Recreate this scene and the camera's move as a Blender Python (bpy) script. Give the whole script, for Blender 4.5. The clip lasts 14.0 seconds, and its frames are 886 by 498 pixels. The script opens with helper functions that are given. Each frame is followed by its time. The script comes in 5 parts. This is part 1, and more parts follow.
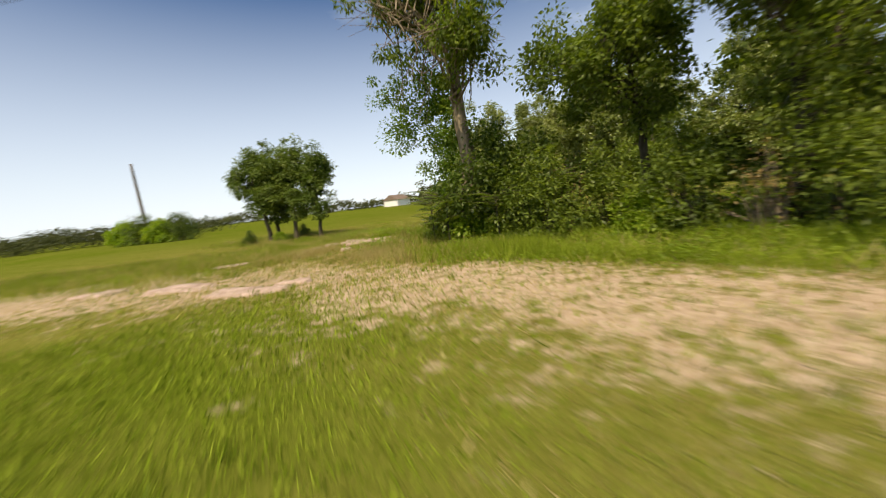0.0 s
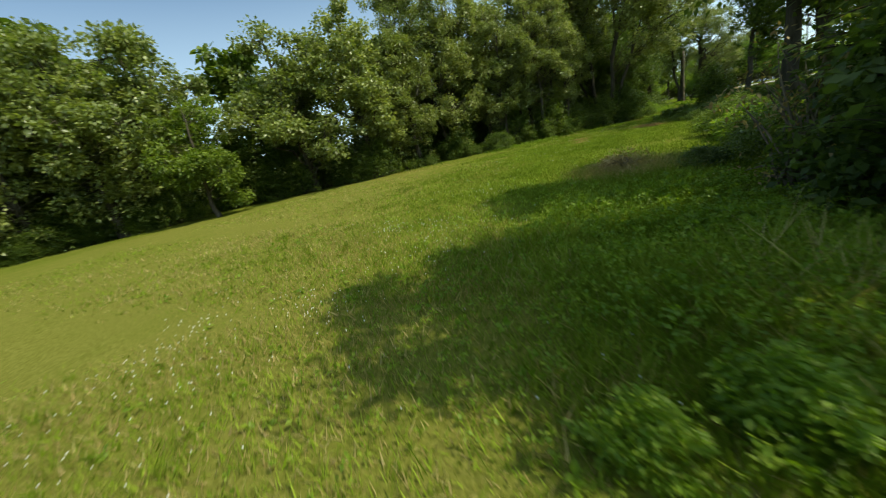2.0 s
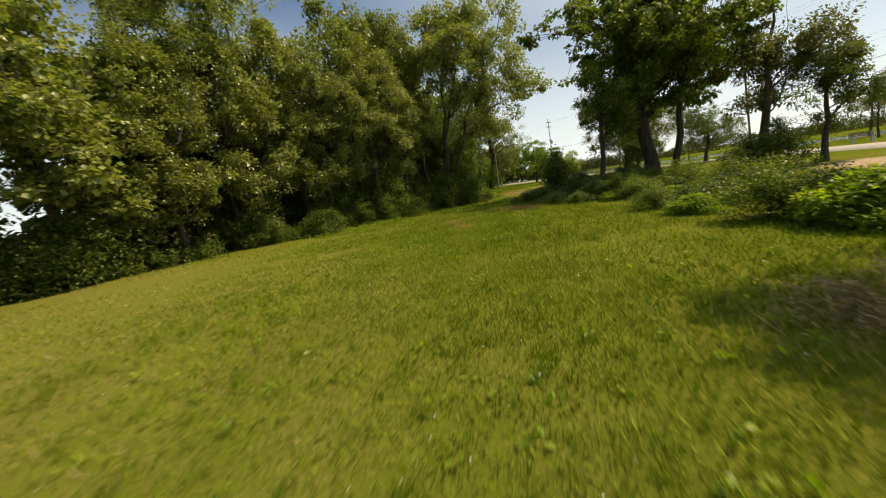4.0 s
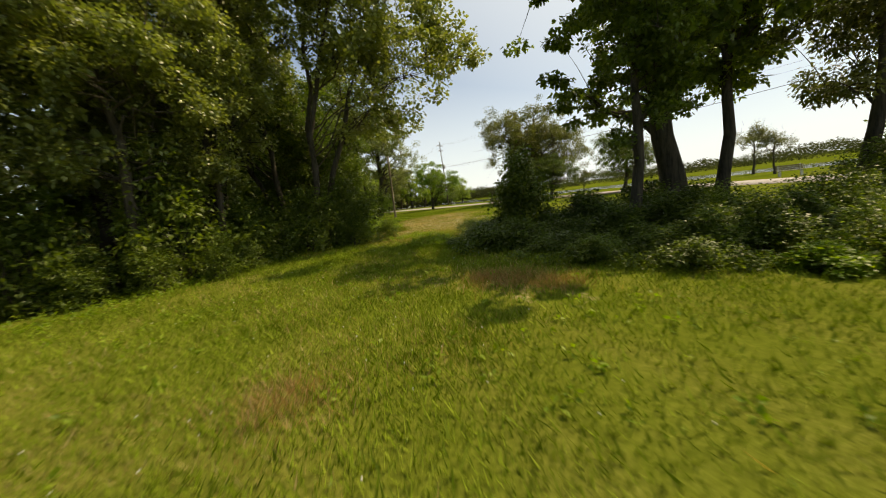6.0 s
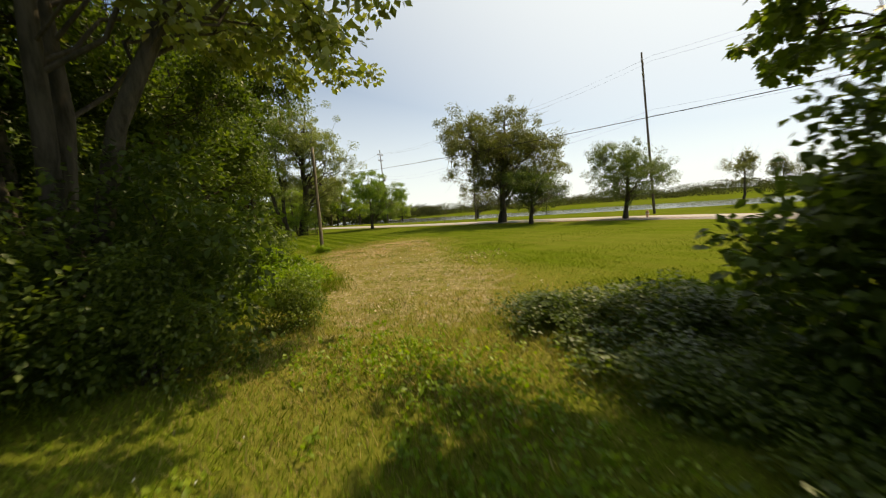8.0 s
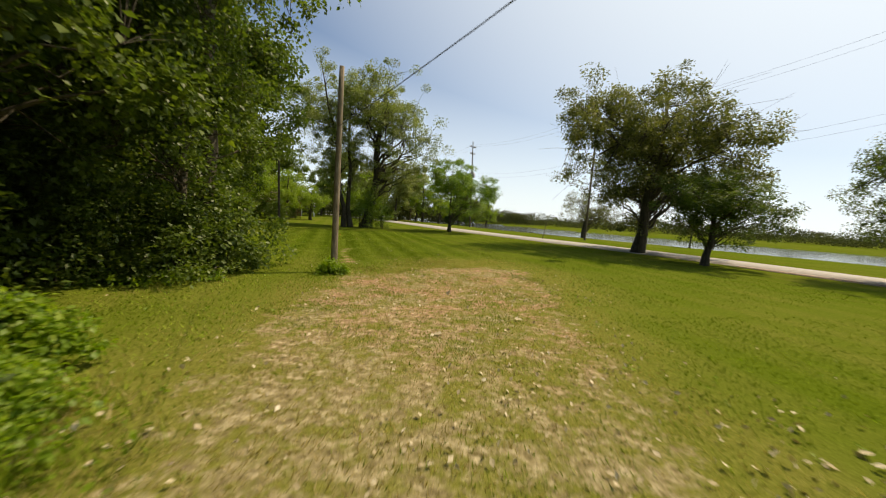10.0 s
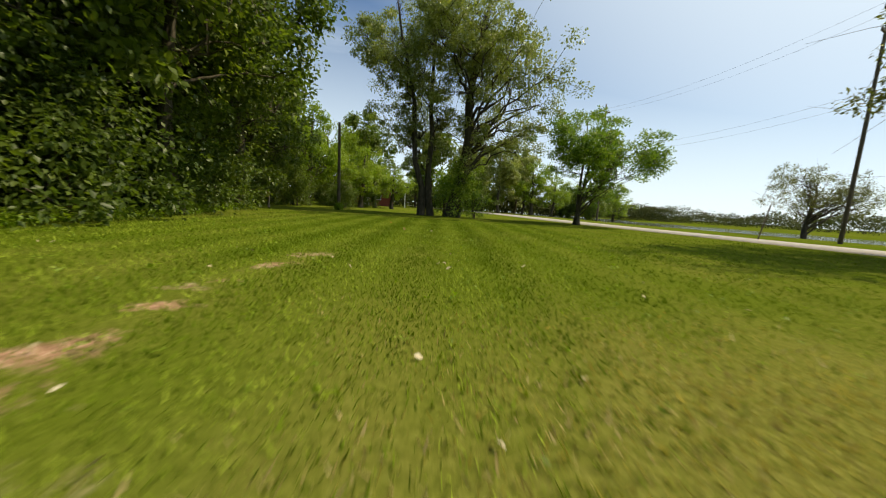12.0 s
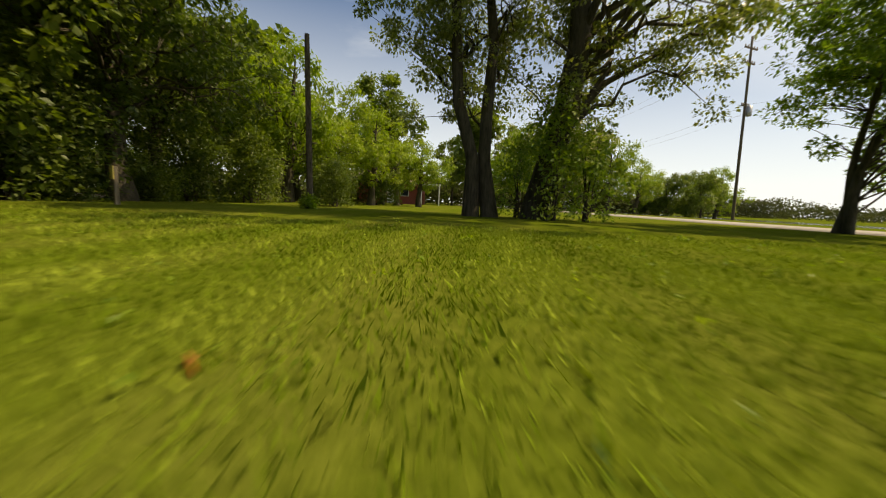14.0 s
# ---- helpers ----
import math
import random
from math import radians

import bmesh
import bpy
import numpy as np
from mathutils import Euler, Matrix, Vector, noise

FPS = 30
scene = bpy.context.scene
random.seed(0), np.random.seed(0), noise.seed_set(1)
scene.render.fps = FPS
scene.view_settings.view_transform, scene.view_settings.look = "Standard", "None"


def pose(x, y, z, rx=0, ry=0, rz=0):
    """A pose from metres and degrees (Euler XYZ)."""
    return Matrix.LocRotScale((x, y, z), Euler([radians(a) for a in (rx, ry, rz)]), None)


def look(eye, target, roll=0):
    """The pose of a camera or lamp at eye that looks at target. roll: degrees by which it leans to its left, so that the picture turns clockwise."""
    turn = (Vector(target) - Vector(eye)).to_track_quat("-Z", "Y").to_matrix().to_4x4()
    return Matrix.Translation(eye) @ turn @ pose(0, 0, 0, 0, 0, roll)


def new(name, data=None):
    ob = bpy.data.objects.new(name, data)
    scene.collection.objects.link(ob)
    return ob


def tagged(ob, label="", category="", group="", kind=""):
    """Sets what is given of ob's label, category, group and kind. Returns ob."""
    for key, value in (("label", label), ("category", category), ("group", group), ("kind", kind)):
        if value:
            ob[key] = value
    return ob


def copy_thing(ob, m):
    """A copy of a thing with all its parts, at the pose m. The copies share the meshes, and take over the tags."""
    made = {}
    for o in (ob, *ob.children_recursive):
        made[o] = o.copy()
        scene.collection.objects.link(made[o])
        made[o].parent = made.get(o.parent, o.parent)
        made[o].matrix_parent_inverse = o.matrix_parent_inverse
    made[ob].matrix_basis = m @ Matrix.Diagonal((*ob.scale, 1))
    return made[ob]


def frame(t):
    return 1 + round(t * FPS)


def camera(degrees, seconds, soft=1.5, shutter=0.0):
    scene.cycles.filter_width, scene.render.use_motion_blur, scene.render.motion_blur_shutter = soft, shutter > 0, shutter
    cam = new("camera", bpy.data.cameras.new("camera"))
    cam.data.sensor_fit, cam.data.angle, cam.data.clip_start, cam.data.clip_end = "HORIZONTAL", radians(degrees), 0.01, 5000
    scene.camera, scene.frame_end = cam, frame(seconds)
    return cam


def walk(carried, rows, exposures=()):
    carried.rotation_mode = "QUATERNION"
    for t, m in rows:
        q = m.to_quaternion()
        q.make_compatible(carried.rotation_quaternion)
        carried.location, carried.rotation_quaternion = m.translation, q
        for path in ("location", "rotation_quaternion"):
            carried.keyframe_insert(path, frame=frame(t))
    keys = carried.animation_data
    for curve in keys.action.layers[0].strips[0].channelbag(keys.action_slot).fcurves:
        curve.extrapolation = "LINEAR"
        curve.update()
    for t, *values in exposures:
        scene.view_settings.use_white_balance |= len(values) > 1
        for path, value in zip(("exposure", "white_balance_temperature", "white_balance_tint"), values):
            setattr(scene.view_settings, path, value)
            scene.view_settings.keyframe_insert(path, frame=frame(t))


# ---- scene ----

from mathutils import kdtree

# ---------------------------------------------------------------- camera
cam = camera(101.4, 14.0, soft=1.1, shutter=0.22)
PATH = [
    (0, (26.213, -24.072, 1.38), (24.957, -25.588, 1.106), -6.8),
    (0.3, (25.484, -28.608, 1.42), (23.884, -29.771, 1.2), -8.3),
    (0.5, (24.865, -31.267, 1.5), (23.044, -32.039, 1.282), -9.6),
    (1, (21.945, -35.152, 1.584), (20.004, -35.082, 1.107), -15.2),
    (1.5, (19.826, -36.397, 1.492), (17.981, -35.836, 0.962), -13.9),
    (2, (17.636, -37.348, 1.643), (16.003, -36.338, 1.085), -12.0),
    (2.5, (15.259, -37.29, 1.721), (13.852, -35.978, 1.174), -10.8),
    (3, (12.913, -36.4, 1.625), (11.707, -34.881, 1.137), -10.0),
    (3.2, (12.017, -35.853, 1.54), (10.908, -34.249, 1.097), -9.7),
    (5.3, (7.488, -22.969, 1.636), (6.847, -21.096, 1.35), -7.2),
    (5.5, (6.793, -22.147, 1.636), (6.249, -20.243, 1.353), -7.0),
    (6, (5.209, -19.74, 1.545), (4.934, -17.778, 1.273), -7.1),
    (6.5, (4.142, -16.995, 1.435), (4.147, -15.009, 1.195), -6.7),
    (7, (3.687, -14.739, 1.488), (3.761, -12.756, 1.245), -7.3),
    (7.2, (3.48, -13.499, 1.533), (3.587, -11.515, 1.308), -7.4),
    (9.3, (1.65, -2.16, 2.28), (1.565, -0.175, 2.074), 3.0),
    (9.5, (1.84, -1.085, 2.157), (1.672, 0.897, 1.956), 2.9),
    (10, (1.666, 2.027, 1.879), (1.349, 3.992, 1.689), 3.5),
    (10.5, (1.382, 4.961, 1.653), (0.904, 6.892, 1.44), 4.3),
    (11, (0.621, 7.976, 1.188), (0.02, 9.87, 0.964), 4.5),
    (11.5, (-0.104, 10.799, 0.985), (-0.851, 12.64, 0.756), 4.1),
    (12, (-1.451, 13.947, 0.851), (-2.303, 15.74, 0.609), 3.6),
    (12.5, (-3.021, 16.73, 0.797), (-3.94, 18.489, 0.547), 3.3),
    (13, (-4.868, 19.631, 0.659), (-5.833, 21.366, 0.409), 2.8),
    (13.5, (-6.648, 22.728, 0.597), (-7.66, 24.434, 0.334), 2.5),
    (14, (-8.717, 25.843, 0.448), (-9.738, 27.543, 0.192), 2.5),
]
walk(cam, [(t, look(eye, target, roll)) for t, eye, target, roll in PATH], [(0, 0.1, 7250, 15), (0.6, 0.28, 7250, 12), (1.0, 0.15, 6450, 5), (1.5, 0.15, 6050, -3), (2.2, 0.1, 6550, -3), (2.6, 0.08, 7150, 0), (3.2, 0.06, 7700, 7), (5.3, 0.06, 8150, 12), (7.2, 0.12, 8150, 11), (9.3, 0.06, 7600, 13), (12.4, 0.1, 7050, 8), (13.2, 0.12, 7600, 12), (14, 0.12, 8300, 15)])

# ---------------------------------------------------------------- light
SUN_AZ, SUN_EL = radians(57), radians(54)
world = bpy.data.worlds.new("sky")
scene.world = world
world.use_nodes = True
wn, wl = world.node_tree.nodes, world.node_tree.links
bg = wn["Background"]
sky = wn.new("ShaderNodeTexSky")
sky.sky_type, sky.sun_disc = "NISHITA", False
sky.sun_elevation, sky.sun_rotation = SUN_EL, SUN_AZ
sky.air_density, sky.dust_density, sky.ozone_density = 1.0, 0.5, 1.6
# thin cirrus and a pale haze towards the horizon and the sun
wco = wn.new("ShaderNodeTexCoord")
wmap = wn.new("ShaderNodeMapping")
wmap.inputs["Scale"].default_value = (1.6, 3.2, 9.0)
wmap.inputs["Rotation"].default_value = (0.1, 0.05, 0.5)
wnoise = wn.new("ShaderNodeTexNoise")
wnoise.inputs["Scale"].default_value, wnoise.inputs["Detail"].default_value = 1.3, 6
wramp = wn.new("ShaderNodeValToRGB")
wramp.color_ramp.elements[0].position, wramp.color_ramp.elements[1].position = 0.5, 0.85
wramp.color_ramp.elements[1].color = (0.4, 0.4, 0.4, 1)
wsep = wn.new("ShaderNodeSeparateXYZ")
wlow = wn.new("ShaderNodeMapRange")
wlow.inputs["From Min"].default_value, wlow.inputs["From Max"].default_value = 0.46, 0.0
wlow.inputs["To Min"].default_value, wlow.inputs["To Max"].default_value = 0.0, 0.85
wdot = wn.new("ShaderNodeVectorMath")
wdot.operation = "DOT_PRODUCT"
wdot.inputs[1].default_value = (math.sin(SUN_AZ) * math.cos(SUN_EL), math.cos(SUN_AZ) * math.cos(SUN_EL), math.sin(SUN_EL))
wsun = wn.new("ShaderNodeMapRange")
wsun.inputs["From Min"].default_value, wsun.inputs["From Max"].default_value = 0.28, 0.82
wsun.inputs["To Min"].default_value, wsun.inputs["To Max"].default_value = 0.0, 0.78
wadd = wn.new("ShaderNodeMath")
wadd.operation, wadd.use_clamp = "MAXIMUM", True
wadd2 = wn.new("ShaderNodeMath")
wadd2.operation, wadd2.use_clamp = "MAXIMUM", True
wmix = wn.new("ShaderNodeMixRGB")
wmix.inputs["Color2"].default_value = (10.0, 11.5, 12.7, 1)
wl.new(wco.outputs["Generated"], wmap.inputs["Vector"])
wl.new(wco.outputs["Generated"], wsep.inputs[0])
wl.new(wco.outputs["Generated"], wdot.inputs[0])
wl.new(wsep.outputs["Z"], wlow.inputs["Value"])
wl.new(wdot.outputs["Value"], wsun.inputs["Value"])
wl.new(wmap.outputs["Vector"], wnoise.inputs["Vector"])
wl.new(wnoise.outputs["Fac"], wramp.inputs["Fac"])
wl.new(wramp.outputs["Color"], wadd.inputs[0])
wl.new(wlow.outputs["Result"], wadd.inputs[1])
wl.new(wadd.outputs[0], wadd2.inputs[0])
wl.new(wsun.outputs["Result"], wadd2.inputs[1])
wl.new(wadd2.outputs[0], wmix.inputs["Fac"])
wblue = wn.new("ShaderNodeMixRGB")
wblue.blend_type = "MULTIPLY"
wblue.inputs["Fac"].default_value, wblue.inputs["Color2"].default_value = 1.0, (0.8, 1.02, 1.23, 1)
wl.new(sky.outputs["Color"], wblue.inputs["Color1"])
wl.new(wblue.outputs["Color"], wmix.inputs["Color1"])
wl.new(wmix.outputs["Color"], bg.inputs["Color"])
bg.inputs["Strength"].default_value = 0.092

sun = new("sun", bpy.data.lights.new("sun", "SUN"))
sun.data.energy, sun.data.angle, sun.data.color = 5.2, radians(0.5), (1.0, 0.87, 0.66)
sun.matrix_world = look((math.sin(SUN_AZ) * 60 * math.cos(SUN_EL), math.cos(SUN_AZ) * 60 * math.cos(SUN_EL), 60 * math.sin(SUN_EL)), (0, 0, 0))

# ---------------------------------------------------------------- helpers

def fast_mesh(name, verts, faces, smooth=False):
    """A mesh from vertex and face arrays (faces all of one size, or a list of such arrays)."""
    me = bpy.data.meshes.new(name)
    blocks = [np.asarray(f, np.int32) for f in (faces if isinstance(faces, list) else [faces]) if len(f)]
    verts = np.asarray(verts, np.float32)
    loops = np.concatenate([f.ravel() for f in blocks])
    sizes = np.concatenate([np.full(len(f), f.shape[1], np.int32) for f in blocks])
    starts = np.concatenate([[0], np.cumsum(sizes)[:-1]]).astype(np.int32)
    me.vertices.add(len(verts))
    me.vertices.foreach_set("co", verts.ravel())
    me.loops.add(len(loops))
    me.loops.foreach_set("vertex_index", loops)
    me.polygons.add(len(sizes))
    me.polygons.foreach_set("loop_start", starts)
    me.polygons.foreach_set("loop_total", sizes)
    me.update(calc_edges=True)
    if smooth:
        me.polygons.foreach_set("use_smooth", np.ones(len(sizes), bool))
    return me


def solid(name, verts, faces, material, parent=None, label="", smooth=False):
    me = fast_mesh(name, verts, faces, smooth)
    me.materials.append(material)
    ob = new(name, me)
    if parent:
        ob.parent = parent
    return tagged(ob, label)


def part(name, bm, material, parent=None, label="", smooth=False):
    me = bpy.data.meshes.new(name)
    bm.to_mesh(me)
    bm.free()
    me.materials.append(material)
    if smooth:
        me.polygons.foreach_set("use_smooth", np.ones(len(me.polygons), bool))
    ob = new(name, me)
    if parent:
        ob.parent = parent
    return tagged(ob, label)


def box_bm(size, at=(0, 0, 0), bevel=0.0, bm=None, turn=0.0):
    bm = bm or bmesh.new()
    m = Matrix.Translation(at) @ Matrix.Rotation(turn, 4, "Z") @ Matrix.Diagonal((*size, 1))
    got = bmesh.ops.create_cube(bm, size=1, matrix=m)
    if bevel:
        edges = list({e for v in got["verts"] for e in v.link_edges})
        bmesh.ops.bevel(bm, geom=edges, offset=bevel, segments=2, affect="EDGES", profile=0.6)
    return bm


def tube(points, radii, sides=6):
    """Vertices and quads of a tapered tube along points."""
    p, r = np.asarray(points, float), np.asarray(radii, float)
    d = np.gradient(p, axis=0)
    d /= np.linalg.norm(d, axis=1)[:, None] + 1e-9
    ref = np.where(np.abs(d[:, 2:3]) > 0.9, [[1.0, 0, 0]], [[0, 0, 1.0]])
    a = np.cross(d, ref)
    a /= np.linalg.norm(a, axis=1)[:, None] + 1e-9
    b = np.cross(d, a)
    ang = np.linspace(0, 2 * np.pi, sides, endpoint=False)
    v = p[:, None] + r[:, None, None] * (np.cos(ang)[None, :, None] * a[:, None] + np.sin(ang)[None, :, None] * b[:, None])
    n = len(p)
    i, j = np.meshgrid(np.arange(n - 1), np.arange(sides), indexing="ij")
    k = (j + 1) % sides
    f = np.stack([i * sides + j, i * sides + k, (i + 1) * sides + k, (i + 1) * sides + j], -1).reshape(-1, 4)
    return v.reshape(-1, 3), f


class Gather:
    """Collects vertex and face arrays into one mesh."""

    def __init__(self):
        self.v, self.f, self.n = [], {}, 0

    def add(self, v, f):
        v, f = np.asarray(v, float), np.asarray(f, int)
        self.v.append(v)
        self.f.setdefault(f.shape[1], []).append(f + self.n)
        self.n += len(v)

    def data(self):
        return np.concatenate(self.v), [np.concatenate(f) for f in self.f.values()]


def unit(a):
    return a / (np.linalg.norm(a, axis=-1, keepdims=True) + 1e-9)


LOBES = np.array([(0, 0), (0.12, 0.34), (0.3, 0.5), (0.5, 0.24), (0.72, 0.3), (1, 0), (0.72, -0.3), (0.5, -0.24), (0.3, -0.5), (0.12, -0.34)])


def leaf_cloud(r, centers, n, spread, length, width, droop=0.35, flat=0.75, lobed=False):
    """n folded leaves round each centre: vertices and triangles."""
    c = np.repeat(centers, n, 0)
    m = len(c)
    off = unit(r.normal(size=(m, 3))) * (r.uniform(0, 1, (m, 1)) ** 0.45 * r.uniform(0.8, 2.1, (len(centers), 1)).repeat(n, 0)) * spread * np.array([1, 1, flat])
    base = c + off
    out = unit(off + r.normal(size=(m, 3)) * spread * 0.6)
    d = unit(out + np.array([0, 0, -droop]) + r.normal(size=(m, 3)) * 0.35)
    up = unit(np.array([0, 0, 1.0]) + out * 0.5 + r.normal(size=(m, 3)) * 0.55)
    s = unit(np.cross(d, up))
    nrm = np.cross(s, d)
    ln = (length * r.uniform(0.65, 1.3, m))[:, None]
    w = ln * width
    if lobed:
        v = np.stack([base + d * ln * a + s * w * b + nrm * w * abs(b) * 0.3 for a, b in LOBES], 1)
        q = np.arange(m)[:, None] * 10
        return v.reshape(-1, 3), np.concatenate([q + [0, 1, 2, 3], q + [0, 3, 4, 5], q + [0, 5, 6, 7], q + [0, 7, 8, 9]])
    v = np.stack([base, base + d * ln * 0.45 + s * w * 0.5 + nrm * w * 0.16, base + d * ln, base + d * ln * 0.45 - s * w * 0.5 + nrm * w * 0.16], 1)
    q = np.arange(m)[:, None] * 4
    f = np.concatenate([q + [0, 1, 2], q + [0, 2, 3]])
    return v.reshape(-1, 3), f


# ---------------------------------------------------------------- materials
def material(name, rough=0.8, spec=0.3, metal=0.0):
    m = bpy.data.materials.new(name)
    m.use_nodes = True
    b = m.node_tree.nodes["Principled BSDF"]
    b.inputs["Roughness"].default_value = rough
    b.inputs["Specular IOR Level"].default_value = spec
    b.inputs["Metallic"].default_value = metal
    return m, m.node_tree.nodes, m.node_tree.links, b


def noise_node(nodes, links, vector, scale, detail=4.0, rough=0.6):
    n = nodes.new("ShaderNodeTexNoise")
    n.inputs["Scale"].default_value, n.inputs["Detail"].default_value, n.inputs["Roughness"].default_value = scale, detail, rough
    if vector:
        links.new(vector, n.inputs["Vector"])
    return n.outputs["Fac"]


def ramp_node(nodes, links, fac, stops):
    n = nodes.new("ShaderNodeValToRGB")
    e = n.color_ramp.elements
    while len(e) < len(stops):
        e.new(0.5)
    for el, (at, col) in zip(e, stops):
        el.position, el.color = at, (*col, 1)
    links.new(fac, n.inputs["Fac"])
    return n.outputs["Color"]


def mix_node(nodes, links, fac, a, b, mode="MIX"):
    n = nodes.new("ShaderNodeMixRGB")
    n.blend_type = mode
    for sock, val in (("Fac", fac), ("Color1", a), ("Color2", b)):
        if isinstance(val, (int, float)):
            n.inputs[sock].default_value = val
        elif isinstance(val, tuple):
            n.inputs[sock].default_value = (*val, 1)
        else:
            links.new(val, n.inputs[sock])
    return n.outputs["Color"]


def math_node(nodes, links, op, a, b=0.0, clamp=False):
    n = nodes.new("ShaderNodeMath")
    n.operation, n.use_clamp = op, clamp
    for k, val in enumerate((a, b)):
        if isinstance(val, (int, float)):
            n.inputs[k].default_value = val
        else:
            links.new(val, n.inputs[k])
    return n.outputs[0]


def bump_node(nodes, links, height, strength, distance, bsdf):
    n = nodes.new("ShaderNodeBump")
    n.inputs["Strength"].default_value, n.inputs["Distance"].default_value = strength, distance
    links.new(height, n.inputs["Height"])
    links.new(n.outputs["Normal"], bsdf.inputs["Normal"])


def leaf_material(name, dark, mid, light, glow=0.45, rough=0.45, spec=0.3):
    """Leaves: colour differs from leaf to leaf and from plant to plant; light passes through them."""
    m, nodes, links, b = material(name, rough, spec)
    geo, info = nodes.new("ShaderNodeNewGeometry"), nodes.new("ShaderNodeObjectInfo")
    co = nodes.new("ShaderNodeTexCoord").outputs["Object"]
    patch = noise_node(nodes, links, co, 0.55, 3)
    fac = math_node(nodes, links, "MULTIPLY_ADD", geo.outputs["Random Per Island"], 0.4)
    fac.node.inputs[2].default_value = 0.05
    fac = math_node(nodes, links, "ADD", fac, math_node(nodes, links, "MULTIPLY", patch, 0.7))
    fac = math_node(nodes, links, "ADD", fac, math_node(nodes, links, "MULTIPLY", info.outputs["Random"], 0.18))
    col = ramp_node(nodes, links, fac, [(0.2, dark), (0.62, mid), (0.98, light)])
    links.new(col, b.inputs["Base Color"])
    tr = nodes.new("ShaderNodeBsdfTranslucent")
    tcol = mix_node(nodes, links, 1.0, col, (1.5, 1.6, 0.6), "MULTIPLY")
    links.new(tcol, tr.inputs["Color"])
    mixs = nodes.new("ShaderNodeMixShader")
    mixs.inputs["Fac"].default_value = glow
    links.new(b.outputs[0], mixs.inputs[1])
    links.new(tr.outputs[0], mixs.inputs[2])
    links.new(mixs.outputs[0], nodes["Material Output"].inputs["Surface"])
    return m


def bark_material(name, dark, light, scale=9.0):
    m, nodes, links, b = material(name, 0.95, 0.15)
    co = nodes.new("ShaderNodeTexCoord").outputs["Object"]
    mp = nodes.new("ShaderNodeMapping")
    mp.inputs["Scale"].default_value = (1, 1, 0.18)
    links.new(co, mp.inputs["Vector"])
    n1 = noise_node(nodes, links, mp.outputs["Vector"], scale, 6, 0.7)
    n2 = noise_node(nodes, links, co, 1.3, 3)
    col = ramp_node(nodes, links, n1, [(0.35, dark), (0.68, light)])
    col = mix_node(nodes, links, math_node(nodes, links, "MULTIPLY", n2, 0.5), col, (0.05, 0.06, 0.03))
    links.new(col, b.inputs["Base Color"])
    bump_node(nodes, links, n1, 0.9, 0.03, b)
    return m


def plain_material(name, dark, light, scale=6.0, rough=0.8, spec=0.3, metal=0.0, bump=0.2, dist=0.01):
    m, nodes, links, b = material(name, rough, spec, metal)
    co = nodes.new("ShaderNodeTexCoord").outputs["Object"]
    n1 = noise_node(nodes, links, co, scale, 5)
    n2 = noise_node(nodes, links, co, scale * 7, 3)
    mixed = math_node(nodes, links, "ADD", math_node(nodes, links, "MULTIPLY", n1, 0.65), math_node(nodes, links, "MULTIPLY", n2, 0.35))
    links.new(ramp_node(nodes, links, mixed, [(0.32, dark), (0.68, light)]), b.inputs["Base Color"])
    if bump:
        bump_node(nodes, links, n2, bump, dist, b)
    return m


LEAF_POPLAR = leaf_material("poplar_leaves", (0.075, 0.1, 0.025), (0.155, 0.19, 0.046), (0.31, 0.335, 0.1), 0.34, 0.36, 0.5)
LEAF_DARK = leaf_material("shade_leaves", (0.042, 0.07, 0.011), (0.09, 0.132, 0.018), (0.185, 0.24, 0.034), 0.4)
LEAF_BRIGHT = leaf_material("bright_leaves", (0.0825, 0.138, 0.012), (0.1518, 0.225, 0.0184), (0.2607, 0.325, 0.0376), 0.5)
LEAF_MAPLE = leaf_material("maple_leaves", (0.034, 0.057, 0.011), (0.067, 0.104, 0.018), (0.138, 0.182, 0.028), 0.42)
LEAF_COTTON = leaf_material("cottonwood_leaves", (0.085, 0.11, 0.03), (0.16, 0.195, 0.052), (0.31, 0.34, 0.105), 0.34, 0.36, 0.5)
LEAF_GREY = leaf_material("grey_green_leaves", (0.046, 0.057, 0.017), (0.086, 0.098, 0.03), (0.185, 0.192, 0.062), 0.4, 0.5, 0.25)
LEAF_CEDAR = leaf_material("conifer_sprays", (0.0352, 0.072, 0.0112), (0.088, 0.136, 0.0208), (0.1584, 0.208, 0.0336), 0.25)
LEAF_WEED = leaf_material("weed_leaves", (0.0759, 0.138, 0.0104), (0.1518, 0.241, 0.0176), (0.2783, 0.345, 0.0344), 0.5)
LEAF_FROND = leaf_material("frond_leaves", (0.0583, 0.112, 0.0176), (0.1155, 0.195, 0.0272), (0.231, 0.3, 0.0448), 0.45)
LEAF_DEAD = leaf_material("dead_leaves", (0.13, 0.085, 0.03), (0.27, 0.19, 0.075), (0.42, 0.32, 0.14), 0.3)
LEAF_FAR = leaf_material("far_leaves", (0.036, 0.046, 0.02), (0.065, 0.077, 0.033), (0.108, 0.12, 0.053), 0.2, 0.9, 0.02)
BARK = bark_material("grey_brown_bark", (0.035, 0.028, 0.02), (0.13, 0.105, 0.08))
BARK_PALE = bark_material("pale_bark", (0.13, 0.1, 0.07), (0.38, 0.31, 0.22), 7)
POLE_WOOD = bark_material("weathered_pole_wood", (0.13, 0.1, 0.07), (0.36, 0.3, 0.22), 14)
